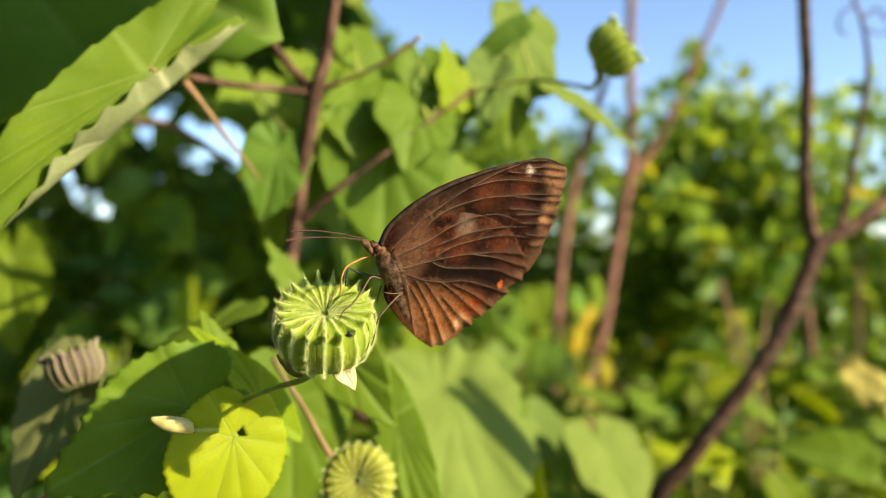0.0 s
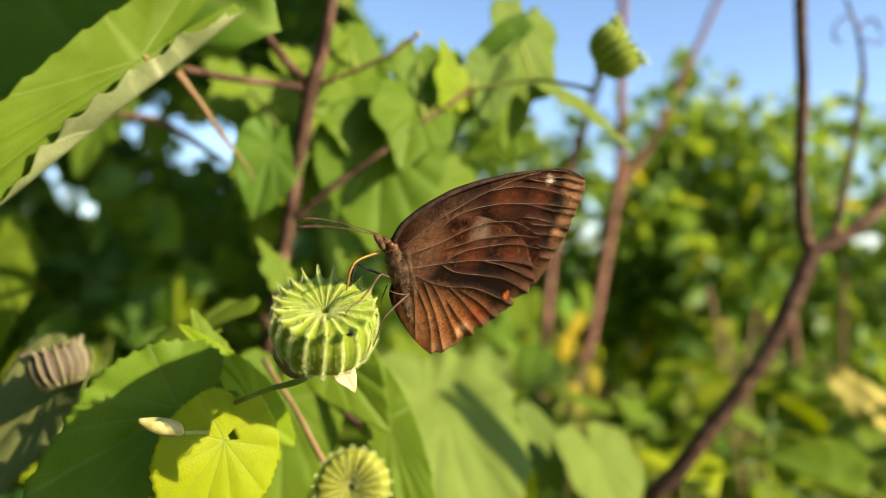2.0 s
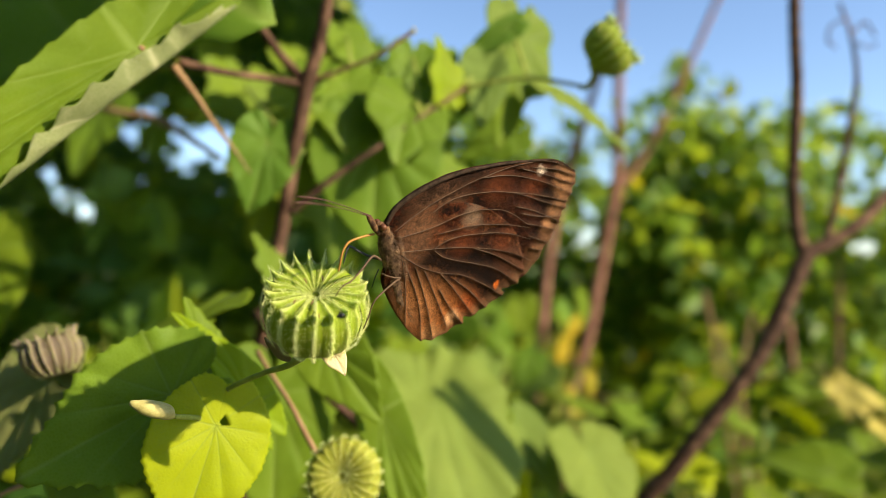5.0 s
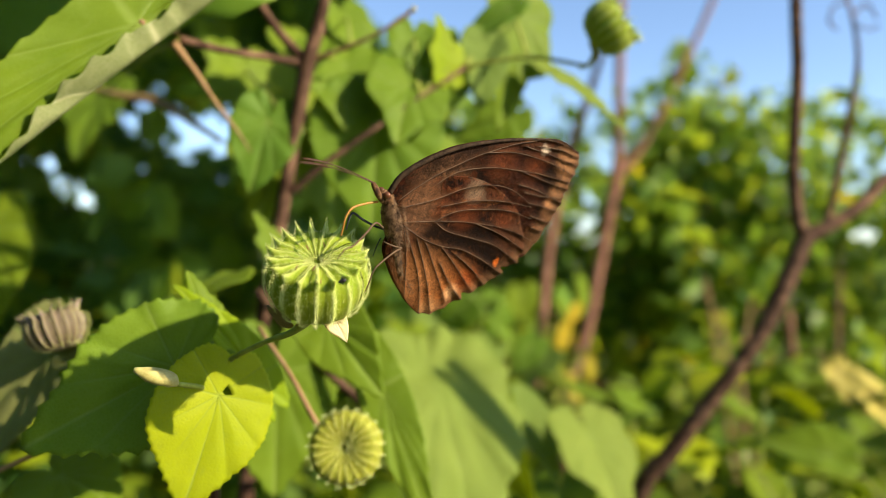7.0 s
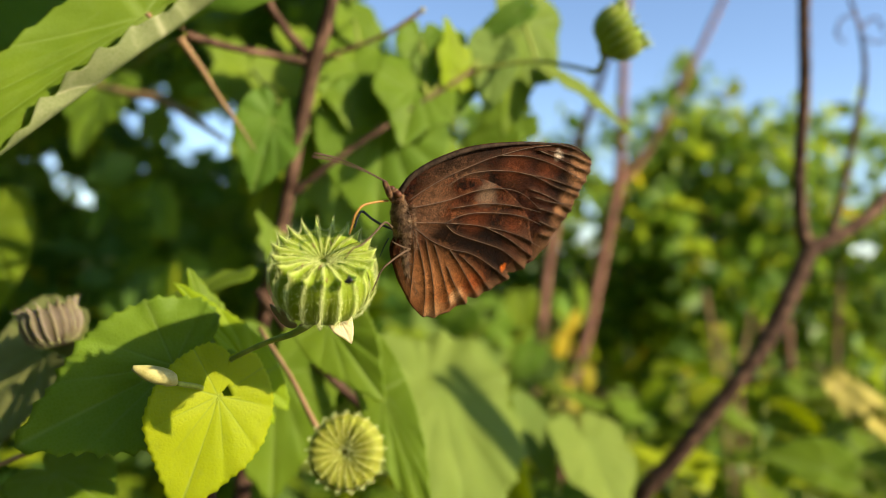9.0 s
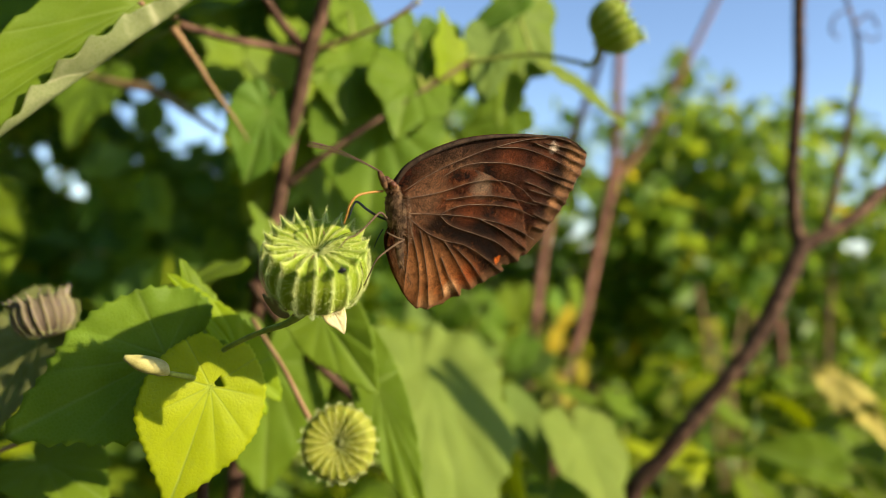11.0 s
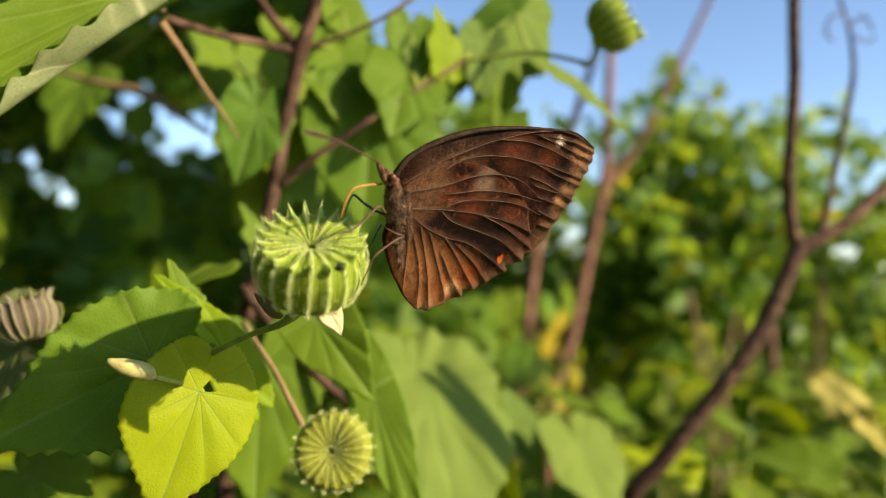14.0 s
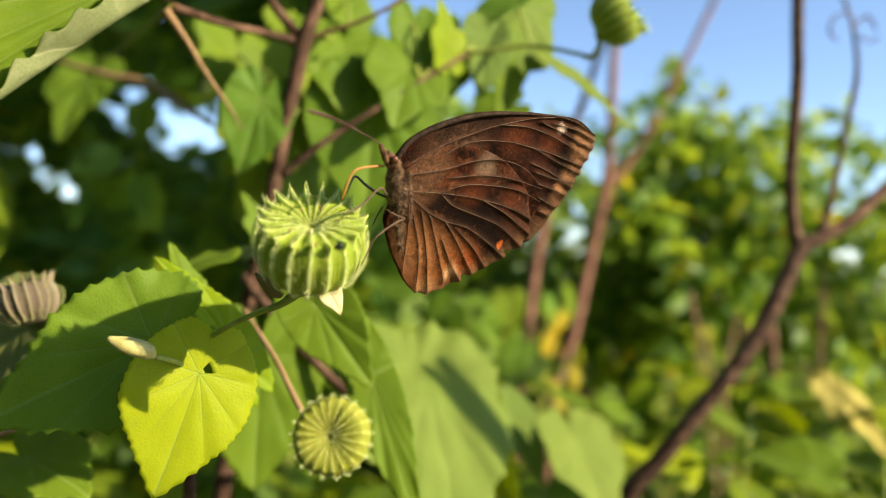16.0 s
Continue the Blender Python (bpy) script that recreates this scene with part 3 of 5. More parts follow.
# the big leaf overhead, its lower half rolled up along the midrib, and a darker one behind it
def rolled(p, f, deg):
    over = p.y - 0.075
    if over > 0:
        return Vector((p.x, 0.075 + 0.02 * math.sin(min(over * 40, math.pi / 2)) - (0.85 + 0.35 * noise.noise(Vector((p.x * 11, 3, 0)))) * over, p.z + 0.8 * over + 0.06 * noise.noise(Vector((p.x * 13, 9, 0))) * min(1, over * 5)))
    return p


leaf((-0.0779, 0.1804, 1.1964), (-0.1263, 0.1518, 1.1395), (0.45, -0.85, 0.10), tall_plant, [LEAF_TOP, LEAF_PALE], "large leaf with a rolled pale edge", width=0.27, sinus=0.2, fold=-0.05, droop=0.04, seed=41, spokes=320, rings=26, teeth=17, tooth=0.06, roll_edge=rolled)
stick("stalk", [(-0.0768, 0.1809, 1.1970), (-0.0827, 0.2045, 1.2088), (-0.0855, 0.2265, 1.2091)], [0.0009, 0.0009, 0.0012], STALK_TAN, tall_plant)
leaf((-0.1557, 0.2207, 1.2623), (-0.0468, 0.1937, 1.2123), (-0.25, -0.95, 0.15), tall_plant, [LEAF_DEEP, LEAF_UNDER], width=0.9, fold=0.05, droop=0.1, seed=42, sinus=0.45)
# unseen leaf and its branch, added above the view to shade the darker leaf
leaf((0.0, 0.16, EYE + 0.185), (-0.005, 0.15, EYE + 0.10), (0.8, -0.4, 0.45), tall_plant, width=1.1, seed=47)
stick("branch", [(-0.0414, 0.2653, 1.2492), (-0.035, 0.24, EYE + 0.16), (-0.015, 0.19, EYE + 0.185), (0.0, 0.16, EYE + 0.185)], [0.0022, 0.0018, 0.001, 0.0008], BARK, tall_plant)
# one unseen leaf far to the right, added to throw shadow on the pale leaf
leaf((0.3287, 0.1827, 1.249), (0.3437, 0.1827, 1.185), (0.75, -0.35, 0.55), tall_plant, width=0.24, seed=53)
leaf((-0.2392, 0.5, 1.2472), (-0.2509, 0.48, 1.201), (-0.15, -0.9, 0.4), tall_plant, [LEAF_DEEP, LEAF_TOP], width=0.85, seed=54, palm=0.08)
stick("leaf_stalk", [(-0.2392, 0.5, 1.2472), (-0.1691, 0.4, 1.2455), (-0.0843, 0.2285, 1.2072)], [0.0008, 0.0009, 0.001], STALK_GREEN, tall_plant, sides=6, per=5)
# pale leaf lying to the light
leaf((0.0017, 0.3254, 1.0763), (0.0274, 0.2832, 1.0116), (0.45, -0.6, 0.65), tall_plant, [LEAF_UNDER, LEAF_TOP], "pale leaf turned to the light", sinus=0.42, wave=0.06, width=0.92, fold=0.10, droop=0.08, seed=43, palm=0.04)
leaf((-0.033, 0.215, 1.118), (-0.0143, 0.205, 1.0963), (0.08, -0.98, 0.10), tall_plant, [LEAF_TOP, LEAF_UNDER], width=0.62, fold=0.2, seed=44)
leaf((-0.0156, 0.214, 1.098), (0.0023, 0.2, 1.0564), (0.15, -0.97, 0.10), tall_plant, [LEAF_TOP, LEAF_UNDER], width=0.28, fold=0.05, relief=0.15, seed=50)
leaf((0.0933, 0.4, 1.0341), (0.1121, 0.37, 0.9958), (0.45, -0.6, 0.65), tall_plant, [LEAF_UNDER, LEAF_TOP], "pale leaf turned to the light", width=1.0, fold=0.15, seed=48, palm=0.05)
leaf((0.0569, 0.42, 1.042), (0.0805, 0.4, 1.0062), (0.45, -0.6, 0.65), tall_plant, [LEAF_UNDER, LEAF_TOP], width=0.6, fold=0.3, seed=51)
leaf((0.0220, 0.3730, 1.0673), (0.0523, 0.3627, 0.9990), (-0.75, -0.6, 0.2), tall_plant, width=0.6, seed=49)
for a_, b_ in (((0.0933, 0.4, 1.0341), (0.03, 0.50, EYE - 0.25)), ((0.0220, 0.3730, 1.0673), (0.0, 0.45, EYE - 0.22)), ((0.0017, 0.3254, 1.0763), (0.0, 0.42, EYE - 0.18))):
    stick("leaf_stalk", [a_, (Vector(a_) + Vector(b_)) / 2 + Vector((0, 0.02, 0.01)), b_], [0.0009, 0.001, 0.0013], STALK_GREEN, tall_plant, sides=6, per=5)
stick("branch", [(-0.115, 0.34, 0.4), (-0.05, 0.42, 0.75), (0.0, 0.44, EYE - 0.21), (0.03, 0.50, EYE - 0.25)], [0.003, 0.0025, 0.002, 0.0015], BARK, tall_plant)
leaf((-0.0567, 0.2545, 1.0951), (-0.0531, 0.2447, 1.0494), FACE, tall_plant, width=0.8, seed=45)
leaf((-0.2128, 0.3377, 1.1456), (-0.2076, 0.3278, 1.0965), (0.1, -0.8, 0.5), tall_plant, width=0.7, seed=46)
stick("branch", [(-0.0689, 0.2766, 1.1223), (-0.0505, 0.2643, 1.1043), (-0.0317, 0.2540, 1.0897), (-0.0171, 0.2588, 1.0766), (-0.0123, 0.3338, 1.0511)], [0.0022, 0.0018, 0.0017, 0.0017, 0.0017], BARK, tall_plant)

# ---- bare branch to the right ----
bare = plant("bare_shrub", "leafless brown forked shrub branch", "shrub")
stick("trunk", [(0.2351, 0.4279, 1.1536), (0.2225, 0.4233, 1.1293), (0.2020, 0.4190, 1.0907), (0.1821, 0.4196, 1.0624), (0.1507, 0.4255, 1.0165), (0.1312, 0.4331, 0.9799), (0.085, 0.455, 0.80), (0.06, 0.48, 0.4), (0.06, 0.5, -0.02)], [0.0055, 0.0055, 0.005, 0.005, 0.0055, 0.006, 0.0065, 0.008, 0.009], BARK, bare)
stick("branch", [(0.2351, 0.4279, 1.1522), (0.2294, 0.4280, 1.1648), (0.2261, 0.4278, 1.2002), (0.2273, 0.4275, 1.2535), (0.2249, 0.4273, 1.3067), (0.2256, 0.4271, 1.3386)], [0.005, 0.0042, 0.0038, 0.0036, 0.0036, 0.0035], BARK, bare)
stick("branch", [(0.2341, 0.4279, 1.1522), (0.2520, 0.4295, 1.1613), (0.2714, 0.4320, 1.1735), (0.2886, 0.4366, 1.1889), (0.3206, 0.4457, 1.2093)], [0.005, 0.0042, 0.004, 0.004, 0.0038], BARK, bare)
stick("twig", [(0.2485, 0.4296, 1.1601), (0.2594, 0.4372, 1.1916), (0.2686, 0.4418, 1.2291), (0.2772, 0.4464, 1.2674), (0.2733, 0.4463, 1.2970), (0.2651, 0.4463, 1.3190)], [0.0026, 0.002, 0.0018, 0.0017, 0.0012, 0.001], BARK, bare)
stick("twig", [(0.2732, 0.4463, 1.2989), (0.2823, 0.4460, 1.3066), (0.2889, 0.4459, 1.2975)], [0.0009, 0.0008, 0.0007], BARK, bare)

stick("twig", [(0.2674, 0.4464, 1.3080), (0.2601, 0.4465, 1.3040), (0.2578, 0.4466, 1.2947), (0.2643, 0.4485, 1.2899)], [0.0008, 0.0007, 0.0009, 0.0006], BARK, bare)
stick("twig", [(0.2764, 0.4462, 1.2934), (0.2846, 0.4461, 1.2899), (0.2905, 0.4459, 1.2931)], [0.0007, 0.0006, 0.0008], BARK, bare)

# ---- stems further back ----
back_shrub = plant("woody_shrub", "pinkish-brown woody shrub stems", "shrub")
stick("stem", [(0.3961, 1.4312, 1.7798), (0.3919, 1.4322, 1.6132), (0.3932, 1.4332, 1.4231), (0.3885, 1.4290, 1.3035), (0.3528, 1.4158, 1.1132), (0.3288, 1.4070, 0.9847), (0.2976, 1.4084, 0.8673), (0.2922, 1.4192, 0.7362), (0.30, 1.5, -0.02)], [0.009, 0.009, 0.010, 0.012, 0.012, 0.012, 0.013, 0.014, 0.02], BARK_PALE, back_shrub)
stick("branch", [(0.3886, 1.4290, 1.2976), (0.4426, 1.4325, 1.3652), (0.5076, 1.4404, 1.4884), (0.5897, 1.4476, 1.6741), (0.6288, 1.4462, 1.7718)], [0.009, 0.008, 0.007, 0.006, 0.006], BARK_PALE, back_shrub)

stick("stem", [(0.2809, 1.0952, 1.5011), (0.2484, 1.0965, 1.3820), (0.2190, 1.0876, 1.2980), (0.1909, 1.0790, 1.1620), (0.1787, 1.0699, 1.0466), (0.1720, 1.0707, 0.9227), (0.1734, 1.0814, 0.7870), (0.16, 1.12, -0.02)], [0.005, 0.007, 0.007, 0.008, 0.008, 0.008, 0.010, 0.014], BARK_PALE, back_shrub)
for k_, (a_, b_) in enumerate((((0.2051, 1.0295, 1.0172), (0.1918, 1.0200, 0.9759)), ((0.2497, 1.0488, 0.9684), (0.2529, 1.0389, 0.9273)), ((0.2254, 1.0488, 1.0500), (0.2072, 1.0394, 1.0160)), ((0.1760, 1.0302, 0.9993), (0.1456, 1.0210, 0.9745)), ((0.2138, 0.9997, 0.9469), (0.2293, 0.9895, 0.9045)))):
    leaf(a_, b_, (0.5, -0.8, 0.3), back_shrub, [LEAF_AUTUMN, LEAF_AUTUMN], "orange-yellow ageing leaf", width=0.42, rings=6, spokes=48, seed=80 + k_)
    stick("leaf_stalk", [a_, (Vector(a_) + Vector((0.1787, 1.0699, 1.0466))) / 2, (0.1787, 1.0699, 1.0466)], [0.001, 0.001, 0.0012], STALK_TAN, back_shrub, sides=6, per=4)
def leaf_cluster(count, seed, low, high, depth, size, parent, mats, stem, slant):
    """Leaves on long stalks, scattered in a box, each turned its own way."""
    rnd = random.Random(seed)
    for k in range(count):
        y = rnd.uniform(*depth)
        f = y / (0.5 * (depth[0] + depth[1]))
        a = Vector((rnd.uniform(low[0], high[0]) * f, y, EYE + (rnd.uniform(low[1], high[1]) - EYE) * f))
        b = a + Vector((rnd.gauss(0.2, 0.6), rnd.gauss(-0.2, 0.3), rnd.gauss(-0.5, 0.5))).normalized() * size * rnd.uniform(0.7, 1.3)
        face = (slant[0] + rnd.gauss(0, 0.3), slant[1] + rnd.gauss(0, 0.25), slant[2] + rnd.gauss(0, 0.3))
        leaf(a, b, face, parent, mats[rnd.randrange(len(mats))], width=rnd.uniform(0.6, 1.05), rings=7, spokes=56, teeth=16, seed=seed + k, fold=rnd.uniform(0.05, 0.3))
        stick("leaf_stalk", [a, (a + Vector(stem)) / 2 + Vector((0, 0.02, -0.03)), stem], [0.0009, 0.001, 0.0012], STALK_GREEN, parent, sides=5, per=4)


leaf_cluster(20, 800, (-0.117, 1.014), (0.153, 1.081), (0.62, 0.98), 0.042, back_shrub, [[LEAF_TOP, LEAF_UNDER], [LEAF_UNDER, LEAF_TOP], [LEAF_DEEP, LEAF_TOP]], (0.1725, 1.0750, 0.8600), (0.4, -0.6, 0.55))
leaf_cluster(15, 840, (0.248, 0.820), (0.465, 0.980), (1.44, 1.64), 0.050, back_shrub, [[LEAF_TOP, LEAF_UNDER], [LEAF_YELLOW, LEAF_UNDER], [LEAF_YELLOW, LEAF_TOP], [LEAF_AUTUMN, LEAF_AUTUMN]], (0.1725, 1.0750, 0.8600), (0.5, -0.7, 0.4))
leaf_cluster(15, 880, (0.009, 0.985), (0.284, 1.097), (1.16, 1.36), 0.055, back_shrub, [[LEAF_TOP, LEAF_UNDER], [LEAF_DEEP, LEAF_TOP]], (0.2990, 1.4084, 0.8700), (0.45, -0.6, 0.5))
# dead stalks among the leaves
for line_ in (((0.5046, 1.2426, 1.0969), (0.5194, 1.2427, 1.0200), (0.5318, 1.2528, 0.9568), (0.62, 1.30, 0.5), (0.62, 1.32, -0.02)), ((0.5536, 1.2918, 1.0370), (0.5653, 1.2919, 0.9730), (0.5760, 1.2921, 0.9089), (0.66, 1.36, 0.5), (0.66, 1.38, -0.02)), ((0.6356, 1.3400, 1.0572), (0.6289, 1.3405, 0.9902), (0.6206, 1.3412, 0.9007), (0.70, 1.40, 0.5), (0.70, 1.42, -0.02))):
    dead_ = plant("dead_stalk", "pale tan dead plant stalk among green leaves", "plant", "dead stalks")
    stick("stem", list(line_), [0.003, 0.004, 0.004, 0.004, 0.005], STALK_TAN, dead_, sides=7)
# withered leaf
leaf((0.3711, 0.6156, 1.0374), (0.4372, 0.5945, 0.9798), (0.1, -0.95, 0.35), back_shrub, [LEAF_DEAD, LEAF_DEAD], "pale yellow withered leaf", width=0.36, lobe=0.5, sinus=0.2, fold=0.04, wave=0.07, seed=61, palm=0.12)
stick("twig", [(0.3711, 0.6156, 1.0374), (0.4085, 0.7449, 1.0343), (0.4900, 1.1939, 0.9156), (0.2976, 1.4084, 0.8673)], [0.0015, 0.002, 0.003, 0.004], BARK_PALE, back_shrub)


# ---- foliage of the hedge behind ----
def foliage_bm(points, size, seed, lean):
    """Many small pointed leaves, each folded along its midrib."""
    rnd = random.Random(seed)
    verts, faces = [], []
    shape = [(0, 0, 0), (0.25, 0.3, 0.06), (0.6, 0.34, 0.06), (1.0, 0.0, -0.08), (0.6, -0.34, 0.06), (0.25, -0.3, 0.06), (0.5, 0, -0.03)]
    tri = [(0, 6, 1), (1, 6, 2), (2, 6, 3), (3, 6, 4), (4, 6, 5), (5, 6, 0)]
    for p in points:
        s = size * rnd.uniform(0.6, 1.35)
        z = (Vector(lean) + Vector((rnd.gauss(0, 0.8), rnd.gauss(0, 0.8), rnd.gauss(0, 0.8)))).normalized()
        x = Vector((rnd.gauss(0, 1), rnd.gauss(0, 1), rnd.gauss(-0.3, 0.6)))
        x = (x - z * x.dot(z)).normalized()
        y = z.cross(x)
        k = len(verts)
        verts += [p + (x * a + y * b + z * c) * s for a, b, c in shape]
        faces += [tuple(k + q for q in f) for f in tri]
    me = bpy.data.meshes.new("foliage")
    me.from_pydata(verts, [], faces)
    return me


SKYLINE = [(-1.338, 0.268), (-0.796, 0.542), (-0.393, 0.560), (-0.177, 0.462), (-0.107, 0.316), (-0.038, 0.211), (0.195, 0.199), (0.295, 0.202), (0.334, 0.283), (0.371, 0.309), (0.420, 0.244), (0.471, 0.221), (0.546, 0.249), (0.615, 0.209), (0.785, 0.207), (1.390, 0.254)]
GAPS = [(-0.400, 0.182, 0.068, 0.034), (-0.317, 0.154, 0.058, 0.040), (-0.569, 0.112, 0.024, 0.028), (-0.523, 0.080, 0.032, 0.021), (-0.478, 0.057, 0.030, 0.018), (-0.449, 0.108, 0.021, 0.017), (-0.292, 0.079, 0.024, 0.019), (0.647, 0.030, 0.022, 0.024), (0.271, 0.129, 0.018, 0.033), (0.476, 0.077, 0.012, 0.011), (0.517, 0.125, 0.020, 0.014), (0.630, 0.131, 0.023, 0.020), (0.593, 0.168, 0.033, 0.012), (0.430, 0.146, 0.012, 0.010), (0.686, 0.143, 0.025, 0.025), (0.231, 0.044, 0.012, 0.018)]


def skyline(az):
    for (a0, s0), (a1, s1) in zip(SKYLINE, SKYLINE[1:]):
        if a0 <= az <= a1:
            return s0 + (s1 - s0) * (az - a0) / (a1 - a0)
    return 0.15


def scatter(count, box, seed, scale, threshold):
    rnd = random.Random(seed)
    out = []
    (x0, x1), (y0, y1) = box
    while len(out) < count:
        y = rnd.uniform(y0, y1)
        x = rnd.uniform(x0, x1) * y
        az = x / y
        top = skyline(az) + 0.05 * noise.noise(Vector((x * 9, y * 3, 0))) + 0.03 * noise.noise(Vector((x * 27, y * 9, 5)))
        z = rnd.uniform(-0.55, top)
        if az > 0.1 and rnd.random() < 0.82 - (top - z) * 3.7:
            continue
        if any(((az - g[0]) / g[2]) ** 2 + ((z - g[1]) / g[3]) ** 2 < 1 for g in GAPS):
            continue
        p = Vector((x, y, max(0.02, EYE + z * y)))
        if noise.noise(p * scale) < threshold:
            continue
        out.append(p)
    return out


LEAN = (0.6, -0.45, 0.5)
for i_, (x0, x1, y0, y1, n_, sz, thr) in enumerate(((-1.1, -0.05, 0.9, 1.7, 5200, 0.07, 0.04), (-1.1, -0.05, 1.7, 3.0, 19000, 0.075, -0.3), (-0.1, 0.5, 1.5, 2.1, 4200, 0.050, 0.14), (0.3, 0.78, 1.4, 2.2, 5000, 0.050, 0.15), (-0.1, 0.85, 1.9, 3.2, 19000, 0.056, -0.3))):
    bush = plant("hedge_shrub", "dense green leafy hedge shrub in sun and shade", "shrub", "hedge shrubs")
    me_ = foliage_bm(scatter(n_, ((x0, x1), (y0, y1)), 100 + i_, 4.5, thr), sz, 200 + i_, (-0.3, -0.6, 0.6) if x1 < 0 else LEAN)
    me_.materials.append(FOLIAGE)
    ob_ = new("foliage", me_)
    ob_.parent = bush
    tagged(ob_, kind="stuff")
    xm, ym = (x0 + x1) / 2 * (y0 + y1) / 2, (y0 + y1) / 2
    stick("stem", [(xm, ym, -0.02), (xm + 0.03, ym, 0.5), (xm, ym + 0.03, 1.0)], [0.02, 0.016, 0.01], BARK_PALE, bush)

# leafy sprays that stand up out of the hedge
for k_, (a_, b_, c_, n_) in enumerate((((0.6684, 1.7386, 1.2009), (0.6250, 1.7382, 1.4307), (0.6292, 1.7369, 1.6620), 60), ((0.6842, 1.6882, 1.2003), (0.7032, 1.6867, 1.3974), (0.7213, 1.6853, 1.5804), 42), ((0.8732, 1.7841, 1.2085), (0.8497, 1.7836, 1.3861), (0.8327, 1.7831, 1.5490), 30), ((1.0810, 1.7795, 1.2151), (1.0976, 1.7782, 1.3939), (1.1169, 1.7767, 1.5803), 38))):
    spray = plant("leafy_spray", "slender upright shoot with small green leaves", "shrub", "shoots over the hedge")
    line_ = spline([Vector(a_), Vector(b_), Vector(c_)], 12)
    rnd_ = random.Random(600 + k_)
    pts_ = []
    for i_ in range(n_):
        f_ = rnd_.random() ** 0.8
        q_ = line_[min(int(f_ * (len(line_) - 1)), len(line_) - 1)]
        w_ = 0.075 * (1.1 - f_)
        pts_.append(q_ + Vector((rnd_.gauss(0, w_), rnd_.gauss(0, w_), rnd_.gauss(0, 0.03))))
    me_ = foliage_bm(pts_, 0.05, 610 + k_, LEAN)
    me_.materials.append(FOLIAGE)
    ob_ = new("foliage", me_)
    ob_.parent = spray
    tagged(ob_, kind="stuff")
    g_ = Vector((a_[0], a_[1], -0.02))
    stick("stem", [g_, Vector(a_), Vector(b_), Vector(c_)], [0.008, 0.005, 0.003, 0.0015], BARK_PALE, spray, sides=7)

# unseen crown added to the woody shrub, above the view, to shade the left hedge
def shade_crown(center, radii, count, seed):
    rnd = random.Random(seed)
    out = []
    while len(out) < count:
        q = Vector((rnd.uniform(-1, 1), rnd.uniform(-1, 1), rnd.uniform(-1, 1)))
        p = Vector(center) + Vector((q.x * radii[0], q.y * radii[1], q.z * radii[2]))
        if q.length < 1 and noise.noise(p * 6) > -0.1 and p.z > EYE + 0.50 * p.y:
            out.append(p)
    return out


me_ = foliage_bm(shade_crown((0.35, 0.86, EYE + 0.68), (0.54, 0.42, 0.38), 2200, 91), 0.08, 92, LEAN)
me_.materials.append(FOLIAGE)
ob_ = new("foliage", me_)
ob_.parent = back_shrub
tagged(ob_, kind="stuff")
# added branch, also out of view, that carries these leaves
stick("branch", [(0.3961, 1.4312, 1.7798), (0.42, 1.25, EYE + 0.62), (0.42, 1.0, EYE + 0.70), (0.38, 0.8, EYE + 0.72)], [0.012, 0.010, 0.006, 0.003], BARK_PALE, back_shrub)

# unseen hedge added on the shaded side and behind, to dim the fill light
def around(count, seed, deg0, deg1):
    rnd = random.Random(seed)
    out = []
    while len(out) < count:
        a, r = radians(rnd.uniform(deg0, deg1)), rnd.uniform(1.1, 2.2)
        p = Vector((r * math.sin(a), r * math.cos(a), rnd.uniform(0.05, EYE + 1.5)))
        if noise.noise(p * 3.5) > -0.05:
            out.append(p)
    return out


for k_, (d0, d1) in enumerate(((150, 195), (195, 240), (240, 285), (285, 318))):
    bush = plant("hedge_shrub", "dense green leafy hedge shrub in sun and shade", "shrub", "hedge shrubs")
    me_ = foliage_bm(around(1800, 400 + k_, d0, d1), 0.12, 410 + k_, (0.0, 0.0, 1.0))
    me_.materials.append(FOLIAGE)
    ob_ = new("foliage", me_)
    ob_.parent = bush
    tagged(ob_, kind="stuff")
    am = radians((d0 + d1) / 2)
    xm, ym = 1.6 * math.sin(am), 1.6 * math.cos(am)
    stick("stem", [(xm, ym, -0.02), (xm + 0.04, ym, 0.8), (xm, ym + 0.04, 1.9)], [0.03, 0.024, 0.01], BARK_PALE, bush)

# ---- low growth between the plant and the hedge ----
def low_plant(seed, n, height):
    rnd = random.Random(seed)
    top = plant("mallow_seedling", "low leafy green mallow in full sun", "plant", "low plants before the hedge")
    stick("stem", [(0, 0, -0.02), (0.02, 0.0, height * 0.5), (0.0, 0.01, height)], [0.004, 0.003, 0.0015], STALK_GREEN, top, sides=7)
    for k in range(n):
        a = k * 2.4 + rnd.uniform(-0.4, 0.4)
        z = height * (1.0 - 0.45 * k / n)
        out = rnd.uniform(0.02, 0.10)
        base = Vector((out * math.cos(a), out * math.sin(a), z + rnd.uniform(0, 0.03)))
        tip = base + Vector((math.cos(a), math.sin(a), rnd.uniform(-0.7, 0.2))).normalized() * rnd.uniform(0.032, 0.062)
        mats = [LEAF_YELLOW, LEAF_UNDER] if rnd.random() < 0.2 else None
        leaf(base, tip, (rnd.gauss(0.3, 0.3), rnd.gauss(-0.3, 0.3), 1), top, mats, width=rnd.uniform(0.8, 1.2), rings=6, spokes=48, teeth=16, seed=seed * 20 + k, fold=rnd.uniform(0.05, 0.3))
        stick("leaf_stalk", [(0, 0, z - 0.04), base * 0.5 + Vector((0, 0, z * 0.5 - 0.01)), base], [0.0012, 0.001, 0.0008], STALK_GREEN, top, sides=6, per=4)
    return top


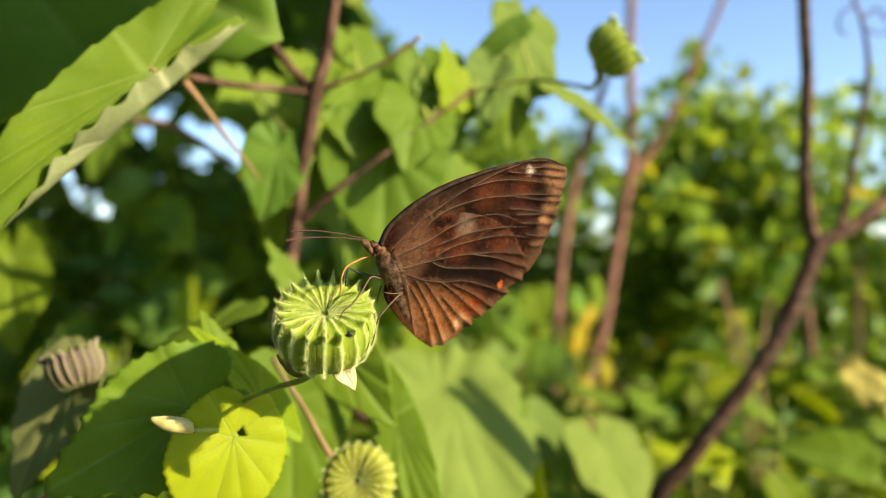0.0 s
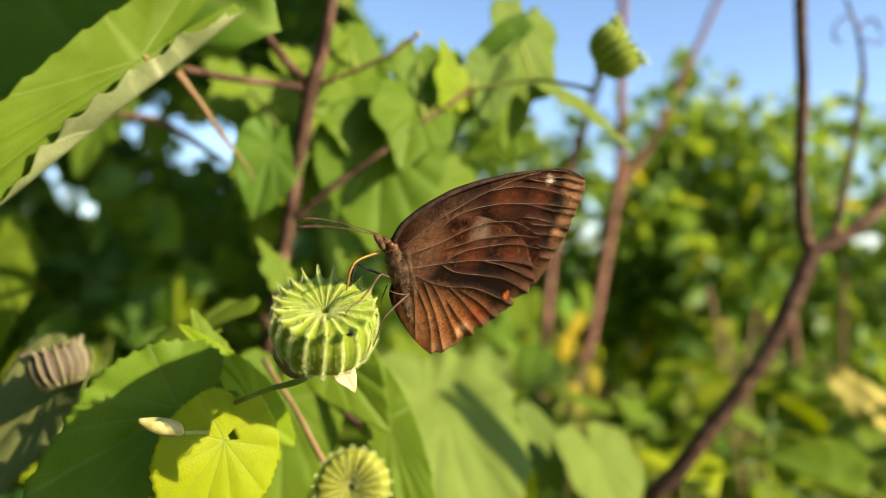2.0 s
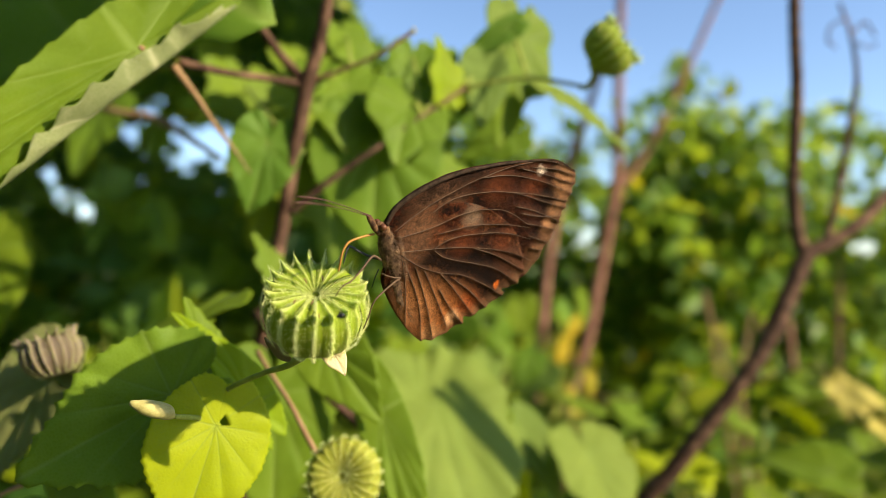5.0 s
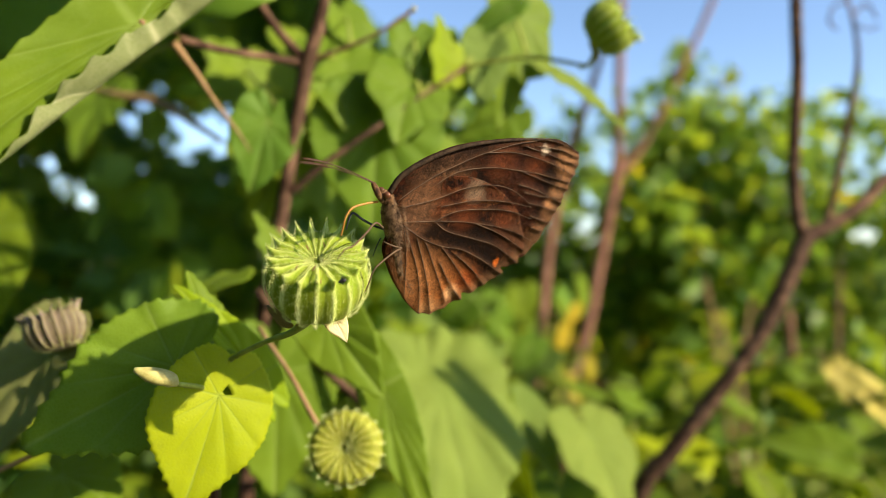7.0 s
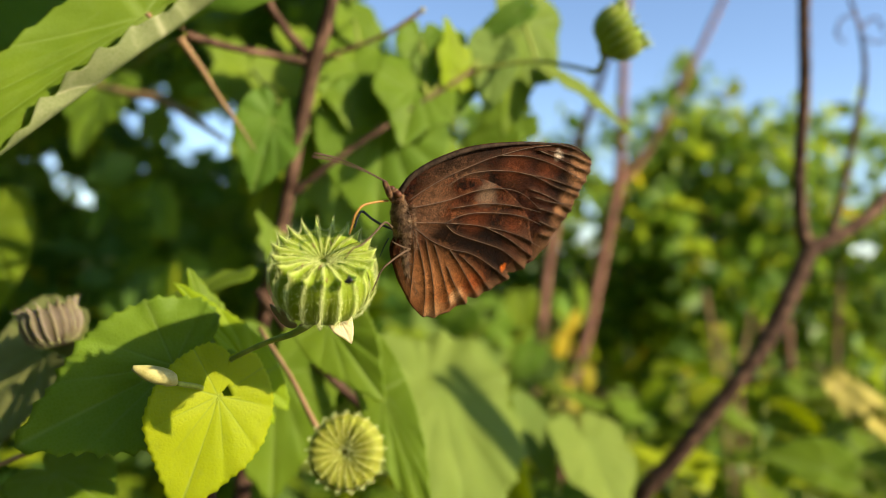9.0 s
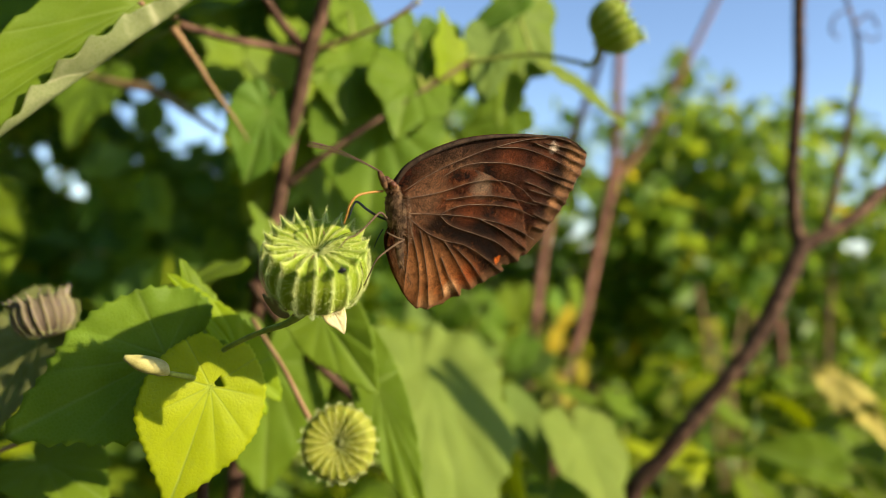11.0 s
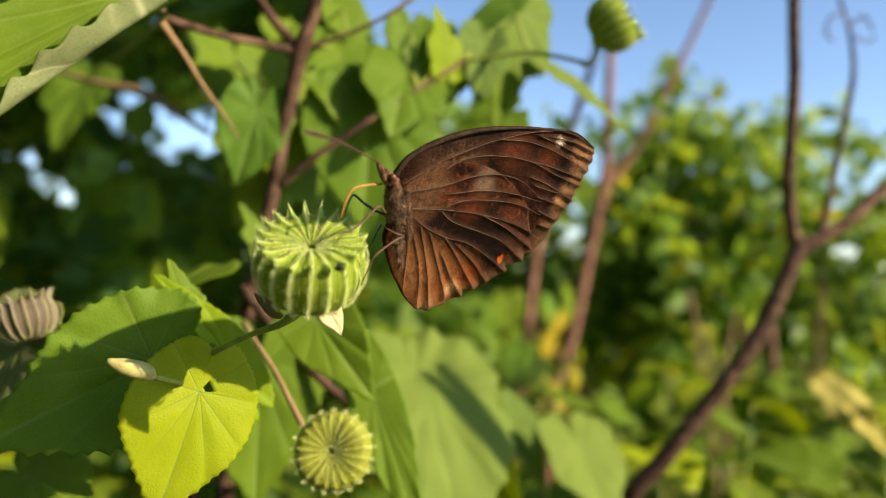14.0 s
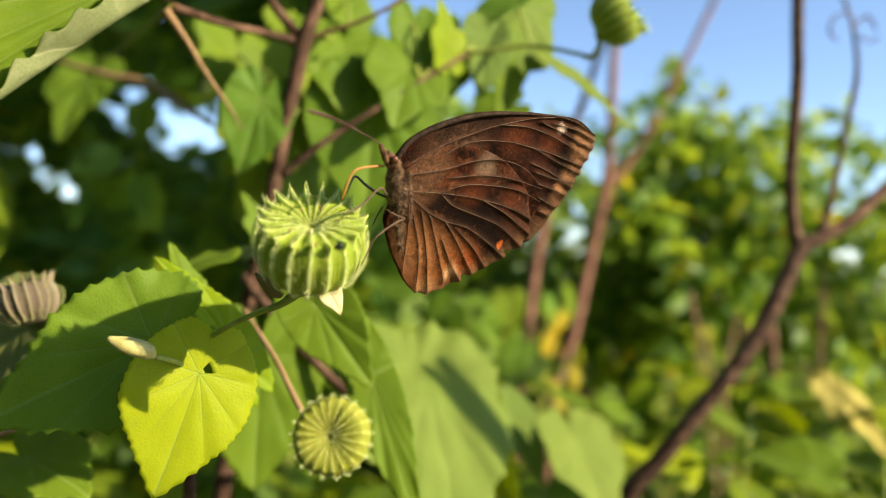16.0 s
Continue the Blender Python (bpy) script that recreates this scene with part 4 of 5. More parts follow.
lows = [low_plant(300 + k, 17, 1.02) for k in range(4)]
spots_ = [(0.02, 0.62), (0.16, 0.72), (0.30, 0.62), (0.45, 0.78), (0.22, 0.92), (0.04, 0.90), (0.40, 1.02), (0.62, 0.95), (-0.14, 0.80), (0.56, 0.66), (-0.40, 0.85), (0.12, 1.12), (0.10, 0.50), (0.36, 0.50), (0.24, 0.42), (0.70, 0.75), (-0.02, 0.75), (0.50, 0.88), (0.30, 0.80), (0.18, 0.58), (0.44, 0.62), (0.62, 1.08)]
rnd_ = random.Random(7)
for k, (x_, y_) in enumerate(spots_):
    m_ = pose(x_, y_, -0.02 + rnd_.uniform(-0.06, 0.03) + (0.03 if y_ < 0.7 else 0.0), 0, 0, 90 * rnd_.random() + 80 * k)
    if k < 4:
        lows[k].matrix_basis = m_
    else:
        copy_thing(lows[k % 4], m_)

# ---- butterfly ----
MM = 0.001


def wing_material(name, seed, spots, shift):
    """Scaled wing: brown and rust mottling in bands along the margin, pale veins and a few spots."""
    m, n, l, b = material(name, 0.65, 0.0, 0.06)
    va, reach, edge = attr_node(n, "vein"), attr_node(n, "reach"), attr_node(n, "edge")
    big = noise_node(n, l, 150.0, 5.0, 0.65)
    mid = noise_node(n, l, 800.0, 6.0, 0.75)
    fine = noise_node(n, l, 4500.0, 3.0, 0.8)
    wob = math_node(n, l, "ADD", reach, math_node(n, l, "MULTIPLY", math_node(n, l, "SUBTRACT", big, 0.5), 0.5))
    band = ramp_node(n, l, wob, shift)
    s = math_node(n, l, "ADD", math_node(n, l, "MULTIPLY", big, 0.45), math_node(n, l, "MULTIPLY", mid, 0.55))
    col = ramp_node(n, l, s, [(0.40, (0.006, 0.003, 0.0016)), (0.47, (0.020, 0.0075, 0.0034)), (0.50, (0.064, 0.019, 0.0062)), (0.53, (0.040, 0.017, 0.008)), (0.62, (0.125, 0.062, 0.029))])
    col = mix_node(n, l, 1.0, col, band, "MULTIPLY")
    tc = n.new("ShaderNodeTexCoord")
    flat = n.new("ShaderNodeVectorMath")
    flat.operation = "MULTIPLY"
    flat.inputs[1].default_value = (1, 0, 1)
    l.new(tc.outputs["Object"], flat.inputs[0])
    for (x, z), r, c, hard in spots:
        d = n.new("ShaderNodeVectorMath")
        d.operation = "DISTANCE"
        d.inputs[1].default_value = (x * MM, 0, z * MM)
        l.new(flat.outputs[0], d.inputs[0])
        f = math_node(n, l, "ADD", math_node(n, l, "DIVIDE", d.outputs["Value"], r * MM), math_node(n, l, "MULTIPLY", math_node(n, l, "SUBTRACT", mid, 0.5), 3.0))
        f = math_node(n, l, "SUBTRACT", 1.0 + 0.5 * hard, math_node(n, l, "MULTIPLY", f, hard), True)
        col = mix_node(n, l, math_node(n, l, "MULTIPLY", f, 0.92), col, c)
    mott = ramp_node(n, l, mid, [(0.40, (0.35, 0.30, 0.28)), (0.5, (0.9, 0.88, 0.86)), (0.6, (1.5, 1.45, 1.4))])
    col = mix_node(n, l, 0.6, col, mott, "MULTIPLY")
    grain = ramp_node(n, l, fine, [(0.42, (0.35, 0.32, 0.30)), (0.5, (0.85, 0.82, 0.8)), (0.58, (2.0, 1.8, 1.6))])
    col = mix_node(n, l, 0.65, col, grain, "MULTIPLY")
    col = mix_node(n, l, math_node(n, l, "MULTIPLY", edge, 0.6), col, (0.17, 0.10, 0.052))
    col = mix_node(n, l, math_node(n, l, "MULTIPLY", va, 0.5), col, (0.12, 0.058, 0.028))
    col = mix_node(n, l, 1.0, col, (0.90, 0.82, 0.78), "MULTIPLY")
    l.new(col, b.inputs["Base Color"])
    bump_node(n, l, b, math_node(n, l, "ADD", math_node(n, l, "MULTIPLY", fine, 0.6), math_node(n, l, "MULTIPLY", mid, 1.4)), 1.0, 0.0003)
    return m


def wing_bm(root, outline, veins, y, bow, scallop=0.5, span=(0.3, 0.8), teeth=10, per=14, rings=56, notch=()):
    """A wing as a fan from its root to its outline, standing up along its veins."""
    bm = bmesh.new()
    lay, lay2, lay3 = (bm.verts.layers.float.new(q) for q in ("vein", "edge", "reach"))
    rim = spline([(u, 0, v) for u, v in outline], per)
    n = len(rim)
    lines = np.array([(q.x, q.z) for v in veins for q in spline([(a, 0, b) for a, b in v], 12)])
    rows = []
    R0 = Vector((root[0], 0, root[1]))
    for i, q in enumerate(rim):
        row = []
        a = i / (n - 1)
        w = (a - span[0]) / (span[1] - span[0])
        outer = 0.0 < w < 1.0
        sc = scallop * abs(math.sin(w * teeth * math.pi)) if outer else 0.0
        d = q - R0
        ln = d.length
        for j in range(rings + 1):
            f = j / rings
            p = R0 + d * f * (1 - sc / ln * f ** 6) + Vector((-d.z, 0, d.x)) / ln * math.sin(f * math.pi) * ln * 0.03
            for c, depth, half in notch:
                if abs(a - c) < half:
                    p = R0 + (p - R0) * (1 - depth * (1 - abs(a - c) / half) * f ** 8)
            gap = float(np.min((lines[:, 0] - p.x) ** 2 + (lines[:, 1] - p.z) ** 2)) ** 0.5
            ridge = math.exp(-(gap / 0.45) ** 2) * min(1, f * 4)
            swell = 0.35 * noise.noise(Vector((p.x * 0.22, p.z * 0.22, 0.4)))
            p.y = y + bow * f * f + swell * f - 0.22 * ridge + (0.15 + 0.38 * f ** 3) * min(1.0, gap / 1.3) * f
            v = bm.verts.new(p * MM)
            v[lay], v[lay3] = ridge * 0.5, f
            v[lay2] = max(0.0, (f - 0.86) / 0.14) * (1 if outer else 0.1)
            row.append(v)
        rows.append(row)
    for a, b in zip(rows, rows[1:]):
        for j in range(1, rings):
            bm.faces.new((a[j], a[j + 1], b[j + 1], b[j]))
    # second skin, for thickness
    bm.normal_update()
    old = list(bm.faces)
    twin = {v: bm.verts.new(v.co + Vector((0, 0.00012, 0))) for v in list(bm.verts)}
    for v, t in twin.items():
        t[lay], t[lay2], t[lay3] = v[lay], v[lay2], v[lay3]
    rim_e = [tuple(e.verts) for e in bm.edges if len(e.link_faces) == 1]
    for f in old:
        bm.faces.new([twin[v] for v in reversed(f.verts)])
    for a, b in rim_e:
        bm.faces.new((a, b, twin[b], twin[a]))
    bmesh.ops.recalc_face_normals(bm, faces=bm.faces)
    return bm


FUR = mottled("body_fur", [(0.40, (0.035, 0.019, 0.010)), (0.5, (0.10, 0.056, 0.030)), (0.62, (0.22, 0.135, 0.075))], 700.0, 6000.0, 0.9, 0.8, 0.0002)
HEAD_FUR = mottled("head_fur", [(0.42, (0.03, 0.013, 0.006)), (0.5, (0.10, 0.045, 0.018)), (0.6, (0.21, 0.12, 0.06))], 900.0, 6000.0, 0.9, 0.8, 0.0002)
EYE_BROWN = mottled("eye", [(0.3, (0.05, 0.02, 0.01)), (0.7, (0.16, 0.06, 0.03))], 2000.0, 9000.0, 0.25, 0.1)
HORN_RED = mottled("antenna_horn", [(0.3, (0.035, 0.010, 0.007)), (0.7, (0.085, 0.028, 0.016))], 900.0, 6000.0, 0.5)
HORN_ORANGE = mottled("proboscis_horn", [(0.3, (0.30, 0.13, 0.02)), (0.7, (0.46, 0.23, 0.05))], 900.0, 6000.0, 0.4)
LEG_BROWN = mottled("leg_brown", [(0.3, (0.055, 0.029, 0.016)), (0.7, (0.14, 0.085, 0.048))], 900.0, 6000.0, 0.7)
LEG_DARK = mottled("leg_dark", [(0.3, (0.012, 0.014, 0.018)), (0.7, (0.04, 0.045, 0.055))], 900.0, 6000.0, 0.5)

butterfly = plant("butterfly", "brown butterfly with closed wings perched on a seed capsule", "butterfly")
FORE = [(-2.35, 5.47), (-0.51, 8.94), (4.10, 12.25), (11.04, 15.25), (20.32, 17.15), (30.82, 18.15), (36.54, 18.15), (42.55, 15.95), (43.85, 12.58), (43.10, 8.40), (42.15, 2.80), (40.25, -2.90), (36.55, -8.94), (27.83, -8.90), (14.02, -4.78), (1.71, -0.56)]
HIND = [(-0.35, 2.91), (2.85, 6.29), (7.34, 8.73), (14.78, 9.29), (22.24, 7.24), (29.17, 2.63), (33.20, -3.38), (34.77, -8.29), (31.80, -11.80), (29.18, -14.01), (25.76, -16.16), (21.44, -18.23), (16.57, -21.05), (11.56, -21.54), (7.33, -18.40), (2.99, -12.94), (-0.65, -6.61), (-0.14, -2.14)]
FORE_VEINS = [
    [(-0.32, 3.94), (4.82, 8.00), (10.43, 11.23), (17.50, 14.47), (26.53, 17.17), (34.39, 17.94), (41.69, 16.26)],
    [(0.87, 3.56), (6.40, 6.70), (11.44, 10.12), (18.80, 11.38), (26.64, 11.17), (34.44, 9.26), (43.28, 7.23)],
    [(28.03, 8.14), (34.22, 6.78), (43.23, 3.78)],
    [(31.95, 4.12), (36.60, 3.33), (41.23, 2.20)],
    [(17.50, 14.47), (24.96, 14.85), (33.78, 13.50), (43.09, 10.78)],
    [(26.92, 16.35), (34.50, 14.90), (43.20, 13.02)],
    [(30.23, 16.50), (36.70, 16.22), (42.82, 14.86)],
    [(23.90, 11.41), (32.34, 10.68), (43.30, 8.94)],
    [(30.17, 6.44), (36.25, 5.55), (43.19, 5.34)],
    [(33.68, 1.16), (39.57, -0.52)],
    [(34.98, -1.62), (38.73, -2.61)]]
HIND_VEINS = [
    [(1.30, -0.23), (9.35, 0.08), (18.58, -0.30), (28.46, -1.95), (36.23, -4.77)],
    [(9.03, 0.16), (13.30, 2.19), (20.51, 2.75), (28.00, 2.19), (34.41, 0.35)],
    [(0.58, 2.81), (8.47, 4.91), (13.80, 7.12), (20.25, 7.96), (26.55, 6.95), (31.69, 4.37)],
    [(9.40, 3.13), (16.64, 4.56), (24.30, 4.52), (32.87, 3.35)],
    [(9.21, -0.34), (12.56, -2.22), (20.07, -4.01), (26.02, -5.72), (33.51, -9.88)],
    [(1.76, -0.79), (6.60, -3.57), (11.94, -5.43), (17.17, -6.32), (23.35, -8.93), (29.96, -12.61)],
    [(18.58, -0.30), (26.17, -2.90), (35.02, -7.17)],
    [(15.63, -7.19), (20.78, -10.69), (25.81, -15.00)],
    [(12.03, -5.69), (15.73, -9.11), (18.87, -12.42), (22.86, -16.35)],
    [(12.40, -9.19), (16.36, -14.15), (20.43, -18.22)],
    [(7.80, -4.55), (11.10, -9.76), (14.59, -15.28), (16.49, -18.63)],
    [(5.48, -3.62), (8.75, -9.82), (11.23, -15.28), (13.24, -20.72)],
    [(2.78, -2.23), (7.02, -9.85), (9.14, -15.28), (10.51, -20.94)],
    [(2.19, -1.76), (4.06, -7.82), (5.82, -16.37)]]
FORE_BANDS = [(0.0, (1.1, 1.05, 1.0)), (0.35, (0.8, 0.75, 0.70)), (0.55, (0.42, 0.36, 0.33)), (0.72, (0.62, 0.46, 0.40)), (0.82, (0.36, 0.30, 0.28)), (0.95, (0.8, 0.72, 0.64))]
HIND_BANDS = [(0.0, (1.5, 1.45, 1.4)), (0.25, (1.05, 1.0, 0.95)), (0.45, (0.85, 0.72, 0.66)), (0.58, (0.55, 0.42, 0.37)), (0.70, (1.0, 0.8, 0.65)), (0.82, (0.45, 0.38, 0.34)), (0.95, (1.1, 0.95, 0.85))]
RUST, TAN, SOOT = (0.085, 0.026, 0.010), (0.30, 0.165, 0.085), (0.006, 0.003, 0.002)
FORE_MAT = wing_material("forewing_scales", 1, [((32.82, 15.69), 1.7, (0.72, 0.68, 0.60), 3), ((8.40, 9.60), 5.5, (0.105, 0.060, 0.034), 1), ((5.64, 12.83), 4.0, (0.026, 0.014, 0.008), 1), ((12.04, 14.84), 4.0, (0.024, 0.013, 0.008), 1), ((20.78, 16.52), 4.0, (0.026, 0.014, 0.008), 1), ((30.13, 9.17), 6.0, (0.03, 0.010, 0.005), 1), ((22.34, 12.68), 3.0, RUST, 1), ((31.75, 12.21), 2.6, RUST, 1), ((40.05, 11.97), 2.6, TAN, 1), ((40.06, 14.85), 2.4, TAN, 1), ((39.75, 7.43), 1.8, TAN, 1), ((38.72, 3.59), 1.6, TAN, 1), ((36.67, 9.53), 3.0, SOOT, 1)], FORE_BANDS)
HIND_MAT = wing_material("hindwing_scales", 2, [((21.49, -4.77), 6.6, SOOT, 1), ((9.26, -3.27), 4.6, SOOT, 1), ((15.19, -4.78), 4.8, SOOT, 1), ((25.40, -8.86), 4.4, SOOT, 1), ((30.53, -3.39), 4.0, (0.05, 0.022, 0.012), 1), ((8.50, 3.22), 2.2, RUST, 1), ((16.07, 0.98), 2.6, RUST, 1), ((26.47, 0.58), 2.2, RUST, 1), ((17.02, 6.37), 2.2, (0.17, 0.125, 0.09), 1), ((4.61, 4.85), 4.0, (0.12, 0.066, 0.036), 1), ((3.94, 0.69), 3.5, (0.11, 0.062, 0.036), 1), ((15.16, -16.78), 7.0, (0.24, 0.095, 0.030), 1), ((7.74, -12.46), 6.0, (0.24, 0.115, 0.045), 1), ((20.86, -13.57), 2.4, (0.20, 0.055, 0.015), 1), ((17.34, -16.61), 1.6, (0.55, 0.36, 0.20), 1), ((12.55, -20.09), 2.4, (0.32, 0.18, 0.08), 1), ((27.72, -9.87), 1.25, (0.55, 0.14, 0.018), 3)], HIND_BANDS)
ROOT_F, ROOT_H = (0.22, 1.42), (0.81, -0.58)
VEIN = mottled("wing_vein", [(0.40, (0.030, 0.017, 0.011)), (0.60, (0.13, 0.080, 0.048))], 500.0, 5000.0, 0.6)


COSTA = mottled("wing_front_edge", [(0.40, (0.012, 0.008, 0.006)), (0.60, (0.055, 0.034, 0.022))], 600.0, 6000.0, 0.85, 0.5, 0.0002, 0.1)


def wing(name, root, outline, veins, y, bow, mat, label, near, **kw):
    ob = part(name, wing_bm(root, outline, veins, y, bow, **kw), mat, butterfly, label)
    if near:
        for v in veins:
            line = []
            for q in spline([(a, 0, b) for a, b in v], 8):
                hit, place, _, _ = ob.closest_point_on_mesh(q * MM + Vector((0, -0.004, 0)))
                line.append(Vector((q.x * MM, place.y, q.z * MM)))
            part("vein", tube(bmesh.new(), line, [0.000085, 0.00007, 0.00006, 0.000045], 6), VEIN, ob)
    return ob


for side_, y_, bow_ in ((0, 0.0, 0.0), (1, 1.35, -0.7)):
    wing("forewing", ROOT_F, FORE, FORE_VEINS, y_ + (0.35 if side_ == 0 else -0.1), bow_, FORE_MAT, "dark brown scalloped forewing with a white spot", side_ == 0, scallop=0.5, span=(0.42, 0.80), teeth=8)
    wing("hindwing", ROOT_H, HIND, HIND_VEINS, y_ - (0.25 if side_ == 0 else -0.25), bow_ * 0.8, HIND_MAT, "brown scalloped hindwing with an orange spot", side_ == 0, scallop=0.5, span=(0.40, 0.78), teeth=9, notch=((0.475, 0.06, 0.012), (0.64, 0.05, 0.012)) if side_ == 0 else ())


rim_ = [Vector((q.x * MM, (0.35 + 0.1 * math.sin(i * 0.2)) * MM, (q.z - 0.15) * MM)) for i, q in enumerate(spline([(u, 0, v) for u, v in FORE[:8]], 8))]
part("costa", tube(bmesh.new(), rim_, [0.00045, 0.0005, 0.00042, 0.0003, 0.0002, 0.00012], 8), COSTA, butterfly, "thickened dark front edge of the wing")


def blob(name, line, radii, mat, parent, label="", sides=16, per=6):
    return stick(name, [Vector(q) * MM for q in line], [r * MM for r in radii], mat, parent, label, sides, per, 0.06)


def fur_bm(line, radius, count, seed, length=1.3, lie=(0.35, 0, -0.5), wide=0.07):
    """Short tapering hairs round a line, all lying the same way."""
    rnd = random.Random(seed)
    bm = bmesh.new()
    pts = spline([Vector(q) for q in line], 8)
    for _ in range(count):
        k = rnd.randrange(len(pts) - 1)
        d = (pts[k + 1] - pts[k]).normalized()
        o = d.orthogonal().normalized()
        o = Matrix.Rotation(rnd.uniform(0, 2 * math.pi), 3, d) @ o
        f = k / (len(pts) - 1) * (len(radius) - 1)
        i = min(int(f), len(radius) - 2)
        r = radius[i] + (radius[i + 1] - radius[i]) * (f - i)
        base = pts[k].lerp(pts[k + 1], rnd.random()) + o * r * 0.95
        way = (o * 0.55 + Vector(lie) + Vector((rnd.gauss(0, 0.3), rnd.gauss(0, 0.3), rnd.gauss(0, 0.3)))).normalized()
        side = way.cross(o + Vector((0.01, 0.02, 0))).normalized() * wide
        tip = base + way * length * rnd.uniform(0.5, 1.3)
        bm.faces.new([bm.verts.new(q * MM) for q in (base + side, base - side, tip)])
    return bm


def furry(name, line, radii, mat, label="", hairs=900, seed=1, **kw):
    ob = blob(name, line, radii, mat, butterfly, label)
    tagged(part("fur", fur_bm(line, radii, hairs, seed, **kw), mat, ob, smooth=False), kind="stuff")
    return ob


furry("thorax", [(-1.70, 1.00, 3.92), (-1.17, 0.90, 1.90), (0.21, 0.80, -1.32), (1.32, 0.80, -4.69)], [1.0, 1.5, 1.9, 1.8, 1.2], FUR, "furry brown thorax", 2200, 3, length=0.65)
tagged(part("fur", fur_bm([(-0.16, -0.30, 3.40), (0.35, -0.50, 0.83), (1.54, -0.60, -2.07), (3.23, -0.50, -5.76)], [0.7, 1.0, 1.0, 0.6], 900, 8, length=0.8, lie=(1.1, -0.1, -0.35), wide=0.035), FUR, butterfly, "long hairs at the wing roots", smooth=False), kind="stuff")
furry("abdomen", [(1.11, 0.80, -3.96), (2.00, 0.80, -7.04), (4.38, 0.80, -11.50), (7.85, 0.80, -16.22)], [1.2, 1.4, 1.2, 0.9, 0.3], FUR, "", 700, 4)
head = furry("head", [(-4.14, 0.80, 5.15), (-3.44, 0.80, 4.84), (-2.39, 0.80, 4.21), (-1.52, 0.80, 3.32)], [0.5, 1.0, 1.2, 1.1, 0.8], HEAD_FUR, "rust-brown furry head", 700, 5, length=0.5)
blob("palp", [(-3.52, 0.30, 3.70), (-4.87, 0.20, 5.26), (-6.09, 0.30, 6.83), (-6.55, 0.40, 7.42)], [0.45, 0.6, 0.42, 0.1], HEAD_FUR, head)
blob("palp", [(-2.77, 1.40, 3.24), (-3.88, 1.50, 4.75), (-5.03, 1.50, 6.27), (-5.61, 1.40, 6.84)], [0.45, 0.6, 0.42, 0.1], HEAD_FUR, head)
for off_ in (-0.35, 1.95):
    bm = bmesh.new()
    bmesh.ops.create_uvsphere(bm, u_segments=16, v_segments=10, radius=0.7 * MM)
    e_ = part("compound_eye", bm, EYE_BROWN, head)
    e_.location = Vector((-3.26, -0.00, 5.20)) * MM + Vector((0, off_ * MM, 0))
blob("antenna", [(-5.67, 0.30, 7.07), (-10.90, -0.50, 8.93), (-16.17, -1.50, 10.42), (-19.79, -2.20, 11.14), (-22.35, -2.60, 11.39)], [0.13, 0.09, 0.09, 0.09, 0.12, 0.20, 0.18, 0.06], HORN_RED, butterfly, sides=8)
blob("antenna", [(-4.94, 1.50, 6.71), (-9.54, 2.20, 8.31), (-14.11, 2.80, 9.55), (-17.08, 3.20, 9.93), (-19.20, 3.40, 10.06)], [0.13, 0.09, 0.09, 0.09, 0.12, 0.20, 0.18, 0.06], HORN_RED, butterfly, sides=8)
blob("proboscis", [(-4.15, 0.80, 3.45), (-6.70, 0.60, 3.10), (-9.44, 0.20, 2.40), (-10.74, -0.40, 0.85), (-11.11, -0.80, -1.21), (-11.33, -1.00, -2.58)], [0.24, 0.20, 0.20, 0.20, 0.18, 0.14], HORN_ORANGE, butterfly, "curved orange proboscis", 8)
blob("leg", [(-2.91, -0.80, -1.08), (-5.58, -2.20, 0.46), (-7.99, -3.50, -1.10), (-10.49, -4.50, -2.86), (-12.30, -5.00, -3.39), (-13.78, -5.60, -4.95)], [0.22, 0.21, 0.20, 0.16, 0.12, 0.08], LEG_BROWN, butterfly, sides=8)
blob("leg", [(-0.49, 2.60, -2.92), (-2.45, 3.00, -2.42), (-5.15, 3.00, -1.17), (-7.44, 3.00, 0.17), (-8.29, 2.60, -0.59), (-8.76, 2.20, -2.84)], [0.22, 0.24, 0.24, 0.22, 0.18, 0.10], LEG_DARK, butterfly, "dark leg", 8)
blob("leg", [(1.98, -0.90, -5.43), (-0.66, -2.60, -5.51), (-3.42, -3.40, -7.08), (-4.75, -3.80, -8.39), (-5.37, -4.00, -11.02), (-6.09, -4.20, -13.29)], [0.20, 0.19, 0.18, 0.14, 0.11, 0.07], LEG_BROWN, butterfly, sides=8)
blob("leg", [(1.98, -1.20, -5.15), (0.01, -2.20, -4.40), (-2.09, -2.60, -3.60), (-2.82, -1.80, -3.41)], [0.135, 0.130, 0.125, 0.104], LEG_BROWN, butterfly, sides=8)
blob("leg", [(-0.99, 2.20, -4.67), (-1.24, 2.60, -6.70), (-1.70, 2.40, -8.70)], [0.125, 0.104, 0.062], LEG_DARK, butterfly, sides=8)

